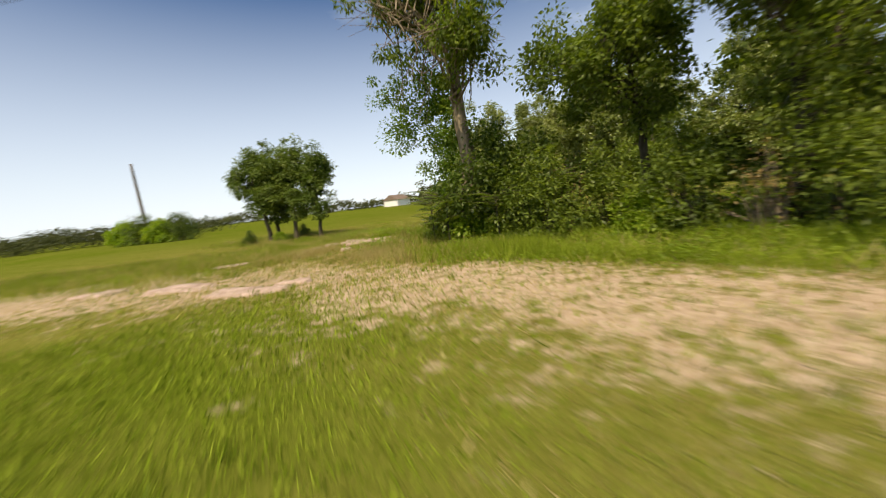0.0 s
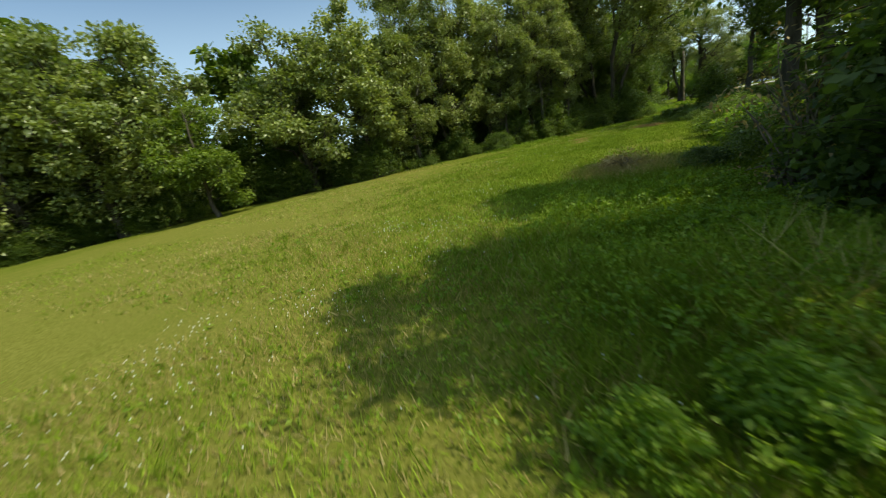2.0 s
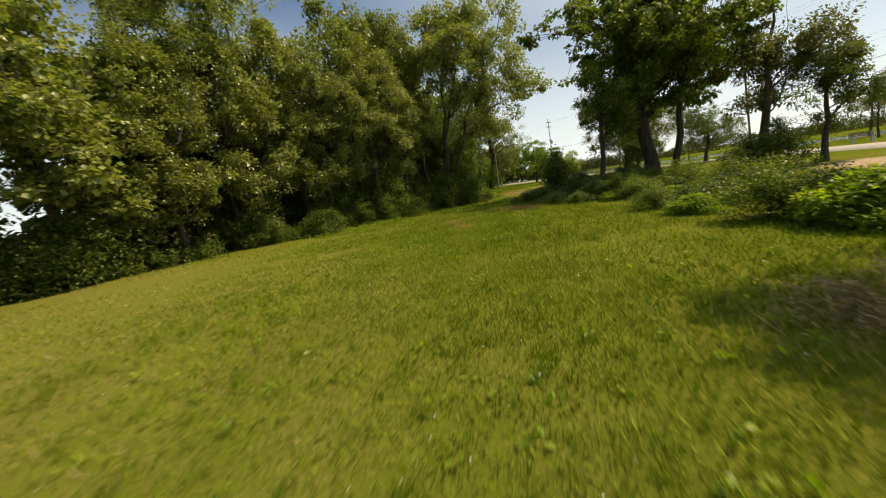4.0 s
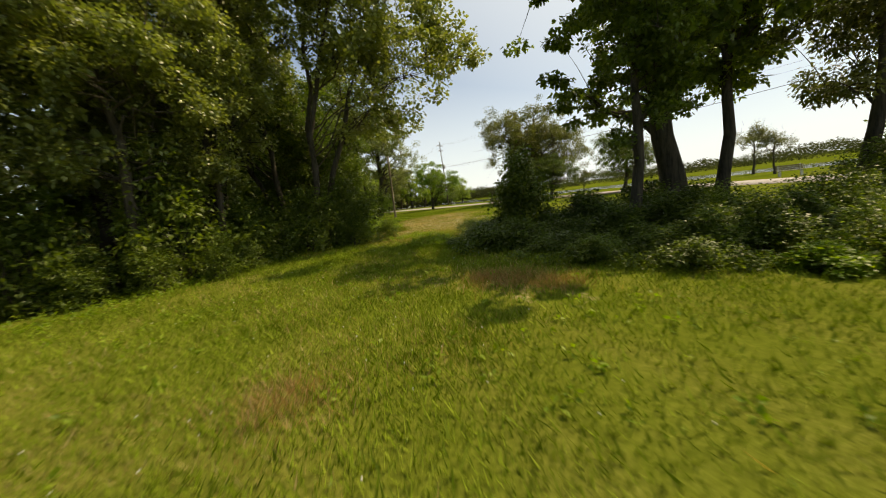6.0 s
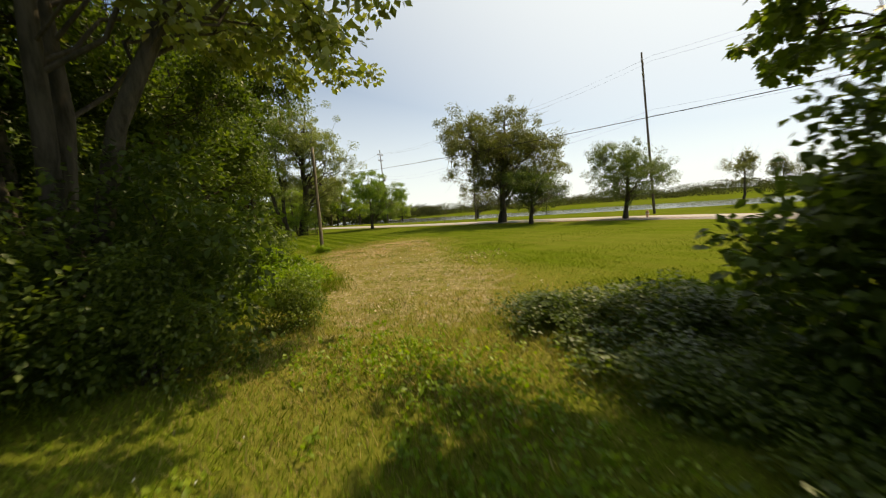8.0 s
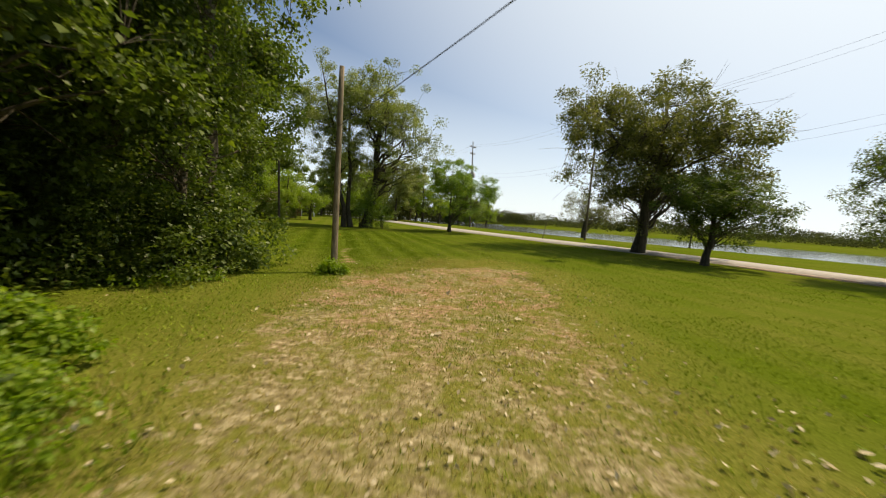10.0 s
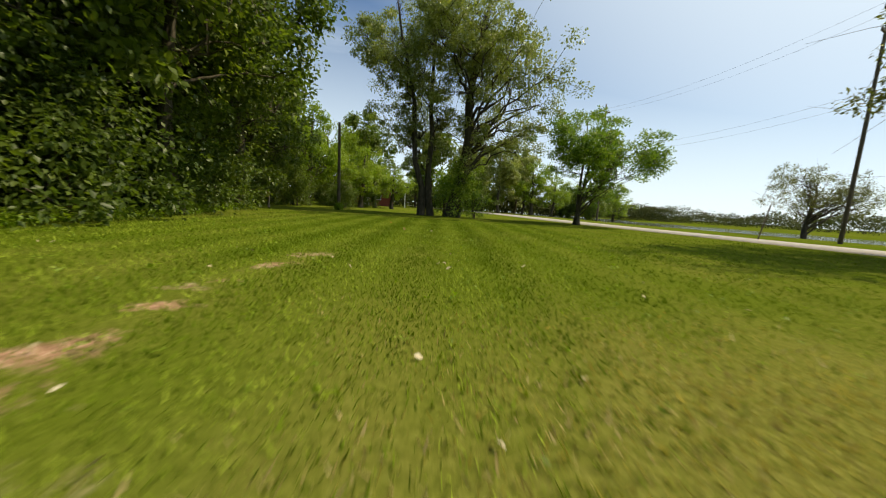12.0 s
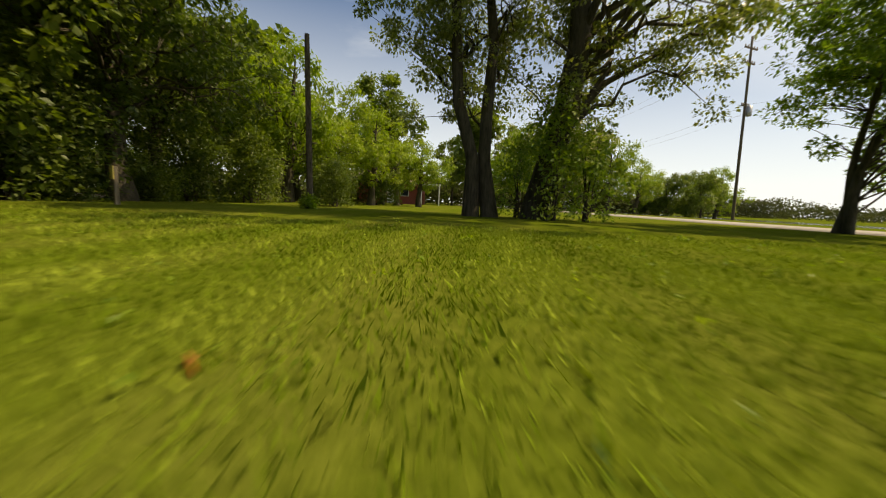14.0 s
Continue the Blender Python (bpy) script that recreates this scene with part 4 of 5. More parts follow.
# ---------------------------------------------------------------- poles and wires
METAL = plain_material("galvanised_metal", (0.3, 0.31, 0.32), (0.5, 0.5, 0.5), 9, 0.45, 0.5, 0.8, 0.05)
WIRE = plain_material("black_cable", (0.01, 0.01, 0.012), (0.03, 0.03, 0.03), 20, 0.6, 0.3)
GLASS_BITS = plain_material("grey_porcelain", (0.25, 0.22, 0.2), (0.45, 0.42, 0.4), 12, 0.3, 0.5)
WHITE = plain_material("white_paint", (0.62, 0.62, 0.6), (0.82, 0.82, 0.8), 5, 0.5, 0.4)
RED_WALL = plain_material("dull_red_siding", (0.2, 0.05, 0.035), (0.3, 0.085, 0.06), 4, 0.8, 0.2)
ROOF = plain_material("brown_shingles", (0.12, 0.09, 0.07), (0.22, 0.17, 0.13), 12, 0.9, 0.2, 0, 0.5)
DARK_GLASS = plain_material("dark_window_glass", (0.015, 0.018, 0.02), (0.03, 0.035, 0.04), 2, 0.08, 0.6, 0, 0)
RUBBER = plain_material("black_rubber", (0.012, 0.012, 0.012), (0.03, 0.03, 0.03), 20, 0.8, 0.2)
YELLOW = plain_material("faded_yellow_paint", (0.45, 0.36, 0.08), (0.6, 0.5, 0.14), 8, 0.6, 0.3)
ORANGE = plain_material("faded_orange_paint", (0.45, 0.22, 0.12), (0.6, 0.36, 0.22), 8, 0.6, 0.3)


def mast(name, x, y, height, r_foot, r_top, wood, lean=(0, 0), arms=(), box=False, turn=0.9):
    """A wooden pole with its cross arms, insulators and, where there is one, a transformer."""
    root = new(name)
    put(root, x, y)
    t = np.linspace(0, 1, 9)
    p = np.column_stack([lean[0] * t, lean[1] * t, -0.3 + t * (height + 0.3)])
    vv, ff = tube(p, np.linspace(r_foot, r_top, 9) * (1 + 0.03 * np.sin(t * 17)), 14)
    top = np.arange(len(vv) - 14, len(vv))[None]
    solid("shaft", vv, [ff, top], wood, root, smooth=True)
    for z, half in arms:
        f = z / height
        bm = box_bm((2 * half, 0.09, 0.11), (lean[0] * f, lean[1] * f, z), 0.012, turn=turn)
        arm = part("cross_arm", bm, wood, root)
        for s in (-1, 1):
            for k in (0.45, 0.92):
                px, py = lean[0] * f + math.cos(turn) * half * s * k, lean[1] * f + math.sin(turn) * half * s * k
                vv, ff = tube([(px, py, z + 0.05), (px, py, z + 0.1), (px, py, z + 0.16), (px, py, z + 0.22)], [0.02, 0.05, 0.055, 0.02], 8)
                solid("insulator", vv, ff, GLASS_BITS, arm)
    if box:
        f = (height * 0.62) / height
        vv, ff = tube([(lean[0] * f + 0.3, lean[1] * f + 0.2, height * 0.58 + k) for k in (0, 0.05, 0.75, 0.8)], [0.18, 0.22, 0.22, 0.1], 12)
        solid("transformer", vv, ff, METAL, root, "grey metal transformer can")
    return root


tagged(mast("utility_pole", -3.09, 11.8, 5.75, 0.1, 0.07, POLE_WOOD, (0.06, 0.0)), "weathered bare wooden pole on the lawn", "pole")
tagged(mast("utility_pole", -20.5, 35.3, 6.4, 0.13, 0.09, POLE_DARK, (-0.15, 0)), "old dark wooden pole beside the trees", "pole")
ROW = [(24.2, 23.7, 14.5), (10.5, 43.5, 13.8), (-3.9, 63.5, 14.2), (-22.0, 90.0, 14.0), (40, -2, 14.5), (52, -40, 14.5)]
for k, (x, y, h) in enumerate(ROW):
    tagged(mast("power_pole", x, y, h, 0.12, 0.075, POLE_DARK, ((-0.7, 0.5), (0.2, 0.0), (-0.4, 0), (0.1, 0), (0.1, 0), (0, 0))[k], ((h - 0.9, 0.75), (h - 2.0, 0.6), (h - 5.2, 0.45)), k == 2), "tall dark power pole with cross arms and wires", "pole", "power poles")
tagged(mast("power_pole", 24.7, -97, 12.0, 0.26, 0.17, POLE_DARK, (0.2, 0)), "leaning dark pole in the far field", "pole", "power poles")


def cable(name, a, b, sag, r, label):
    t = np.linspace(0, 1, 24)[:, None]
    p = np.array(a) * (1 - t) + np.array(b) * t
    p[:, 2] -= (4 * sag * t * (1 - t))[:, 0]
    vv, ff = tube(p, np.full(24, r), 6)
    return tagged(solid(name, vv, ff, WIRE, smooth=True), label, "cable", "overhead cables")


cable("service_cable", (-3.05, 11.77, 4.15), (30.6, -36.4, 5.1), 1.45, 0.0065, "thick black cable over the lawn")
order = [5, 4, 0, 1, 2, 3]
for i, j in zip(order[:-1], order[1:]):
    (x0, y0, h0), (x1, y1, h1) = ROW[i], ROW[j]
    for off, dz in ((-0.7, 0.7), (0.7, 0.7), (0.0, 5.1), (0.3, 5.6)):
        cable("power_line", (x0 + off * 0.6, y0 + off * 0.78, h0 - dz), (x1 + off * 0.6, y1 + off * 0.78, h1 - dz), 0.7, 0.0055, "thin power line along the road")

# weeds round the pole's foot
foot_weeds = put(shrub("weed_clump", 71, 0.32, 0.42, 24, 26, 0.08, 0.7, 0.07, LEAF_WEED), -2.97, 11.55, 0, 0.9)
tagged(foot_weeds, "broad-leaved weeds round the pole's foot", "plant", "weeds")
for x, y, k in ((-3.2, 11.45, 0.8), (-2.75, 11.7, 0.6), (-20.3, 35.0, 1.2), (-3.3, 12.0, 0.9)):
    again(foot_weeds, x, y, x, k)


# ---------------------------------------------------------------- small things by the road
tagged(mast("sign_post", 5.6, 39.8, 2.0, 0.04, 0.032, POLE_DARK, (0.4, 0.1)), "thin leaning dark post beside the road", "post")

hyd = new("fire_hydrant")
put(hyd, 20.4, 18.9, 0, 0.85)
vv, ff = tube([(0, 0, z) for z in (-0.05, 0.04, 0.05, 0.5, 0.52, 0.56, 0.62, 0.7, 0.74)], [0.15, 0.15, 0.1, 0.1, 0.14, 0.14, 0.11, 0.07, 0.02], 12)
solid("barrel", vv, ff, ORANGE, hyd, smooth=True)
for dx, dy in ((0.16, 0), (-0.16, 0), (0, -0.17)):
    vv, ff = tube([(dx * 0.4, dy * 0.4, 0.42), (dx, dy, 0.42), (dx * 1.15, dy * 1.15, 0.42)], [0.05, 0.055, 0.03], 10)
    solid("nozzle", vv, ff, WHITE, hyd)
tagged(hyd, "faded orange fire hydrant at the road's edge", "hydrant")


def bench(x, y, turn):
    root = new("park_bench")
    put(root, x, y, turn)
    for k in range(4):
        part("seat_slat", box_bm((1.6, 0.09, 0.035), (0, -0.18 + 0.12 * k, 0.45), 0.006), POLE_WOOD, root)
    for k in range(3):
        part("back_slat", box_bm((1.6, 0.03, 0.09), (0, 0.26 + 0.02 * k, 0.58 + 0.13 * k), 0.006), POLE_WOOD, root)
    for s in (-0.65, 0.65):
        part("leg", box_bm((0.06, 0.45, 0.45), (s, 0.02, 0.21), 0.01), METAL, root)
        part("back_post", box_bm((0.05, 0.05, 0.5), (s, 0.31, 0.68), 0.008), METAL, root)
    return tagged(root, "wooden park bench facing the river", "bench")


bench(28.5, 12.0, 2.2)
# pale concrete kerb strip along the near edge of the road
v, f = ribbon(np.array([(22.6, 14.9), (20.6, 18.0), (18.2, 21.3), (15.4, 24.8)]) - [(0.9, 0.75)], 0.55, 0.045, 0.14)
tagged(solid("kerb", v, f, CONCRETE), "pale concrete kerb strip beside the road", "kerb", kind="structure")

post = new("marker_post")
put(post, -21.0, 29.6)
part("stake", box_bm((0.1, 0.1, 1.0), (0, 0, 0.48), 0.012), POLE_WOOD, post)
part("plaque", box_bm((0.2, 0.03, 0.34), (0, -0.065, 0.82), 0.006), YELLOW, post, "faded yellow plaque")
tagged(post, "short wooden marker post with a yellow plaque", "post")


# ---------------------------------------------------------------- far end: house, car, trees
house = new("house")
put(house, -42.5, 65.5, 0.55)
part("wall", box_bm((11, 7.5, 2.7), (0, 0, 1.35), 0.02), RED_WALL, house, "dull red siding")
bm = bmesh.new()
pts = [(-6, -4.4, 2.6), (6, -4.4, 2.6), (6, 4.4, 2.6), (-6, 4.4, 2.6), (-6, 0, 4.3), (6, 0, 4.3)]
vs = [bm.verts.new(p) for p in pts]
for q in ((0, 1, 5, 4), (2, 3, 4, 5), (0, 4, 3), (1, 2, 5), (3, 2, 1, 0)):
    bm.faces.new([vs[i] for i in q])
part("roof", bm, ROOF, house, "brown shingle roof")
for k, x in enumerate((-3.8, -0.6, 3.2)):
    w = part("window", box_bm((1.1, 0.08, 1.1), (x, -3.77, 1.55), 0.01), WHITE, house)
    part("pane", box_bm((0.94, 0.04, 0.94), (x, -3.83, 1.55), 0.004), DARK_GLASS, w)
part("door", box_bm((0.95, 0.07, 2.0), (1.4, -3.77, 1.05), 0.01), WHITE, house)
part("porch_roof", box_bm((2.6, 2.6, 0.14), (6.6, -4.6, 2.55), 0.02), WHITE, house)
for px, py in ((5.5, -5.7), (7.7, -5.7), (7.7, -3.5)):
    part("porch_post", box_bm((0.12, 0.12, 2.5), (px, py, 1.25), 0.01), WHITE, house)
tagged(house, "low red house with a white porch behind trees", "house")


def car(x, y, turn):
    root = new("car")
    put(root, x, y, turn)
    side = [(-2.2, 0.35), (-2.25, 0.75), (-1.3, 0.88), (-0.75, 1.38), (0.75, 1.42), (1.6, 0.95), (2.2, 0.85), (2.25, 0.35)]
    bm = bmesh.new()
    rings = []
    for w in (-0.88, 0.88):
        rings.append([bm.verts.new((px, w * (0.82 if pz > 1.1 else 1.0), pz)) for px, pz in side])
    n = len(side)
    for i in range(n):
        bm.faces.new([rings[0][i], rings[0][(i + 1) % n], rings[1][(i + 1) % n], rings[1][i]])
    bm.faces.new(rings[0][::-1])
    bm.faces.new(rings[1])
    bmesh.ops.recalc_face_normals(bm, faces=bm.faces)
    bmesh.ops.bevel(bm, geom=list(bm.edges), offset=0.05, segments=2, affect="EDGES")
    part("body", bm, WHITE, root, "white car body", True)
    for s in (-1, 1):
        bm = bmesh.new()
        q = [bm.verts.new(p) for p in ((-1.1, s * 0.86, 0.92), (1.35, s * 0.86, 0.96), (0.68, s * 0.76, 1.34), (-0.72, s * 0.76, 1.3))]
        bm.faces.new(q)
        bmesh.ops.solidify(bm, geom=list(bm.faces), thickness=0.02)
        part("side_window", bm, DARK_GLASS, root)
        for px in (-1.35, 1.4):
            vv, ff = tube([(px, s * 0.72, 0.33), (px, s * 0.74, 0.33), (px, s * 0.92, 0.33), (px, s * 0.93, 0.33)], [0.05, 0.33, 0.33, 0.2], 18)
            solid("wheel", vv, ff, RUBBER, root, smooth=True)
    return tagged(root, "white car parked beyond the lawn", "car")


car(-58, 43.0, 0.4)
v, f = ribbon(np.array([(-30, 30), (-45, 38), (-62, 44.5), (-90, 52)]), 3.4, 0.03)
tagged(solid("driveway", v, f, ASPHALT, smooth=True), "grey driveway beyond the lawn", "road", kind="structure")

willow = put(tree("willow_tree", 81, 9.5, 0.3, 0.8, (4.2, 4.6, 5.0), 14, 130, 70, 0.28, 0.42, 0.6, leafage=LEAF_BRIGHT, droop=0.9, gaps=0.1), -29.8, 41.0, 0, 1.15)
tagged(willow, "round tree with drooping light green leaves", "tree", "trees beyond the lawn")
for x, y, k, h in ((-25.8, 44.5, 0.8, 0.9), (-34.5, 42.5, 1.0, 1.05), (-24.3, 48.0, 0.62, 0.9), (-33.5, 48, 1.0, 1.1), (-21, 60, 0.9, 1.0), (-29.5, 52, 0.8, 0.8)):
    again(willow, x, y, x, k, h)
canopy = put(tree("lime_tree", 85, 13.0, 0.34, 1.9, (5.2, 5.4, 6.9), 24, 340, 80, 0.19, 0.65, 0.56, leafage=LEAF_MAPLE, gaps=0.12), -25.5, 31.2)
tagged(canopy, "dark lime tree with low spreading boughs", "tree", "trees beyond the lawn")
for x, y, k in ((-31, 34.5, 1.0), (-38, 33, 1.1), (-37, 39, 1.0), (-33, 28, 1.1), (-46, 37, 1.1)):
    again(canopy, x, y, x, k)
ltree = put(tree("oak_tree", 82, 11, 0.35, 0.8, (4.4, 5.2, 5.6), 14, 130, 65, 0.3, 0.6, 0.6, leafage=LEAF_DARK, gaps=0.1), -37.5, 47.5)
tagged(ltree, "dark broad tree on the far lawn", "tree", "trees beyond the lawn")
rb = np.random.default_rng(9)
for x, y in ((-36, 42), (-42, 46), (-46, 50), (-50, 60), (-37, 75), (-50, 74), (-31, 70), (-33.5, 54.5), (-52, 36), (-60, 34), (-31, 24), (-36, 28.5), (-42, 33), (-34, 19), (-44, 25), (-66, 40), (-72, 50), (-60, 56), (-52, 70)):
    again(rb.choice([ltree, back_a, shade_a]), x, y, rb.uniform(0, 6), rb.uniform(0.85, 1.15))
for x, y in ((-24, 74), (-19, 71), (-15, 76), (-26, 82), (-12, 79), (-8.5, 83), (-20, 84), (-33, 80), (-6, 88), (-2.5, 91), (-12, 92), (-17, 78), (-10, 86), (-5, 81), (-22, 79), (-28, 76)):
    again(rb.choice([willow, light_a, poplar_a]), x, y, rb.uniform(0, 6), rb.uniform(0.8, 1.05))
sapling = put(shrub("elm_sapling", 84, 1.5, 4.2, 80, 36, 0.15, 0.55, 0.36, LEAF_FROND, 9, split=True), -11.8, 37.5)
tagged(sapling, "leafy bright green suckers", "bush", "suckers")
again(sapling, -10.9, 38.6, 1.0, 0.8)
again(sapling, -13.4, 38.9, 2.0, 0.7)
# small trees on the river bank
spreading = put(tree("bank_willow_tree", 86, 8.2, 0.26, 1.6, (4.9, 3.1, 5.2), 44, 300, 46, 0.15, 0.45, 0.42, (0.3, 0), 1, 0.6, LEAF_GREY, BARK, 0.4, 0.35, (0.3, 0), 20), 12.3, 53.6, 0, 0.85)
tagged(spreading, "spreading half-bare tree at the river's edge", "tree", "river bank trees")
bank = put(tree("alder_tree", 83, 6.5, 0.14, 1.6, (2.3, 2.3, 4.4), 12, 70, 60, 0.16, 0.5, 0.4, leafage=LEAF_GREY, gaps=0.4, bare_twigs=20), 33.0, 20.0, 0, 0.7)
tagged(bank, "sparse small tree on the river bank", "tree", "river bank trees")
for x, y, k in ((21, 43.5, 0.6), (35, 26, 0.9), (40, 14, 1.1), (36, 4, 1.0)):
    again(bank, x, y, x, k)


def far_woods(name, seed, line, high, deep, count, leaf, label):
    """A distant belt of trees: leaf clumps under an uneven skyline, one joined mass."""
    r = np.random.default_rng(seed)
    line = np.array(line, float)
    seg = np.hypot(*np.diff(line, axis=0).T)
    total = np.concatenate([[0], np.cumsum(seg)])
    at = r.uniform(0, total[-1], count)
    x = np.interp(at, total, line[:, 0]) + r.uniform(-deep, deep, count)
    y = np.interp(at, total, line[:, 1]) + r.uniform(-deep, deep, count)
    top = high * (0.6 + 0.36 * wobble(x, y, high * 1.3, seed) + 0.16 * wobble(x, y, high * 0.45, seed + 1) + 0.1 * wobble(x, y, high * 4, seed + 2))
    c = np.stack([x, y, top * r.uniform(0, 1, count) ** 0.6], -1)
    vv, ff = leaf_cloud(r, c, 1, high * 0.04, leaf, 0.8)
    vv[:, 2] = np.maximum(vv[:, 2], -0.2)
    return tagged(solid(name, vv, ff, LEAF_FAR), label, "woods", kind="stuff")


far_woods("far_woods", 91, [(-60, 150), (0, 140), (50, 125), (110, 90), (170, 60), (240, 0), (300, -80)], 5.0, 8, 130000, 0.4, "distant belt of trees across the river")
far_woods("far_woods", 92, [(-26, 144), (-10, 134), (4, 124), (10, 119)], 5.0, 3.5, 18000, 0.35, "belt of trees along the river bend")
far_woods("far_woods", 93, [(420, -260), (250, -420), (60, -470), (-120, -420), (-260, -330), (-330, -200)], 13.0, 12, 24000, 2.2, "distant belt of trees beyond the fields")
far_woods("far_woods", 94, [(70, -150), (45, -135), (28, -128), (12, -128)], 5.0, 6, 16000, 0.4, "row of bushes at the far side of the field")
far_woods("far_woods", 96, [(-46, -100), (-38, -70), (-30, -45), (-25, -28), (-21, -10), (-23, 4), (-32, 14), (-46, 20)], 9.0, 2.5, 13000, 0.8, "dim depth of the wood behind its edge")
far_woods("far_woods", 97, [(-50, 20), (-75, 33), (-98, 55), (-85, 90), (-55, 104), (-32, 98)], 8.0, 5, 9000, 1.0, "belt of trees behind the house")
far_woods("far_woods", 98, [(-72, 44), (-60, 64), (-50, 78), (-32, 85), (-12, 90)], 5.0, 3, 20000, 0.5, "undergrowth below the far trees")
far_woods("far_woods", 95, [(-40, -95), (-62, -125), (-95, -150)], 10.0, 8, 6000, 1.1, "belt of trees at the field's corner")

far_house = new("farmhouse")
put(far_house, -78, -182, 0.4)
part("wall", box_bm((12, 8, 3.2), (0, 0, 1.6), 0.02), WHITE, far_house)
bm = bmesh.new()
vs = [bm.verts.new(p) for p in [(-6.4, -4.6, 3.1), (6.4, -4.6, 3.1), (6.4, 4.6, 3.1), (-6.4, 4.6, 3.1), (-6.4, 0, 5.6), (6.4, 0, 5.6)]]
for q in ((0, 1, 5, 4), (2, 3, 4, 5), (0, 4, 3), (1, 2, 5), (3, 2, 1, 0)):
    bm.faces.new([vs[i] for i in q])
part("roof", bm, ROOF, far_house)
tagged(far_house, "white farmhouse far across the fields", "house")


# ---------------------------------------------------------------- broken concrete slabs by the track
def slab(x, y, size, turn, tilt, seed):
    """A weathered slab with an uneven outline, a worn top and broken edges."""
    r = np.random.default_rng(seed)
    n = 22
    a = np.linspace(0, 2 * np.pi, n, endpoint=False)
    edge = np.stack([np.sign(np.cos(a)) * np.abs(np.cos(a)) ** 0.5, np.sign(np.sin(a)) * np.abs(np.sin(a)) ** 0.5], -1) * size
    edge *= (1 + r.normal(0, 0.07, n) + 0.1 * np.sin(a * 3 + seed))[:, None]
    rings = []
    for k, dz in ((1.12, -0.12), (1.03, 0.005), (0.95, 0.045), (0.6, 0.055), (0.25, 0.05)):
        rings.append(np.column_stack([edge * k, dz + r.normal(0, 0.008, n)]))
    v = np.concatenate(rings + [np.array([(0, 0, 0.05)])])
    i, j = np.meshgrid(np.arange(4), np.arange(n), indexing="ij")
    q = (j + 1) % n
    quads = np.stack([i * n + j, i * n + q, (i + 1) * n + q, (i + 1) * n + j], -1).reshape(-1, 4)
    j = np.arange(n)
    caps = np.stack([4 * n + j, 4 * n + (j + 1) % n, np.full(n, 5 * n)], -1)
    ob = solid("stone_slab", v, [quads, caps], CONCRETE, None, "", True)
    ob.location, ob.rotation_euler = (x, y, float(land(x, y)) + 0.0), (tilt * 0.5, tilt, turn)
    return tagged(ob, "weathered pinkish pale stone slab sunk in the weeds", "slab", "broken slabs")


SLABS = [(20.0, -34.35, 0.5, 0.17, -0.68), (20.75, -34.95, 0.42, 0.16, -0.64), (19.55, -33.95, 0.28, 0.14, -0.7), (19.95, -34.82, 0.55, 0.2, -0.66), (20.75, -35.4, 0.38, 0.17, -0.7), (19.72, -35.3, 0.36, 0.13, -0.66), (20.4, -35.8, 0.42, 0.15, -0.62), (20.0, -35.95, 0.34, 0.16, -0.6), (20.9, -36.3, 0.4, 0.15, -0.55), (21.2, -37.0, 0.55, 0.22, 0.4), (21.8, -36.9, 0.4, 0.18, 0.5), (21.35, -34.6, 0.16, 0.12, 0.2), (24.85, -32.1, 0.8, 0.32, -1.0), (23.9, -31.9, 0.36, 0.2, -0.8), (25.6, -34.2, 0.75, 0.36, -0.9), (24.05, -37.5, 0.55, 0.24, -0.7), (27.2, -36.4, 0.7, 0.34, -0.9)]
for k, (x, y, sx, sy, turn) in enumerate(SLABS):
    slab(x, y, (sx, sy), turn, 0.05 * math.sin(k * 2.1), 300 + k)


# ---------------------------------------------------------------- turf, weeds and litter
GRASS = leaf_material("grass_blades", (0.064, 0.104, 0.0062), (0.132, 0.192, 0.0125), (0.26, 0.32, 0.04), 0.13, 0.85, 0.03)
LUSH = leaf_material("lush_blades", (0.056, 0.094, 0.0065), (0.112, 0.168, 0.011), (0.22, 0.28, 0.03), 0.16, 0.75, 0.05)
RUSSET = leaf_material("russet_blades", (0.17, 0.085, 0.035), (0.32, 0.19, 0.09), (0.45, 0.31, 0.17), 0.35, 0.7, 0.1)
# the mower's lanes: paler and darker swathes along the lawn
bn, bl = GRASS.node_tree.nodes, GRASS.node_tree.links
bsep = bn.new("ShaderNodeSeparateXYZ")
bl.new(bn.new("ShaderNodeNewGeometry").outputs["Position"], bsep.inputs[0])
swath = math_node(bn, bl, "ADD", math_node(bn, bl, "MULTIPLY", bsep.outputs["X"], 0.9), math_node(bn, bl, "MULTIPLY", bsep.outputs["Y"], 0.44))
swath = math_node(bn, bl, "SINE", math_node(bn, bl, "MULTIPLY", swath, 5.2))
onlawn = bn.new("ShaderNodeMapRange")
onlawn.inputs["From Min"].default_value, onlawn.inputs["From Max"].default_value = 12.0, 16.0
onlawn.inputs["To Min"].default_value, onlawn.inputs["To Max"].default_value = 0.0, 0.2
bl.new(bsep.outputs["Y"], onlawn.inputs["Value"])
swath = math_node(bn, bl, "MULTIPLY", swath, onlawn.outputs["Result"])
for node in list(bn):
    if node.bl_idname == "ShaderNodeValToRGB":
        lush = mix_node(bn, bl, math_node(bn, bl, "MULTIPLY", onlawn.outputs["Result"], 5.0), node.outputs["Color"], (0.95, 0.97, 0.92), "MULTIPLY")
        for link in list(node.outputs["Color"].links):
            if link.to_node != lush.node:
                bl.new(lush, link.to_socket)
        bl.new(math_node(bn, bl, "ADD", node.inputs["Fac"].links[0].from_socket, swath), node.inputs["Fac"])
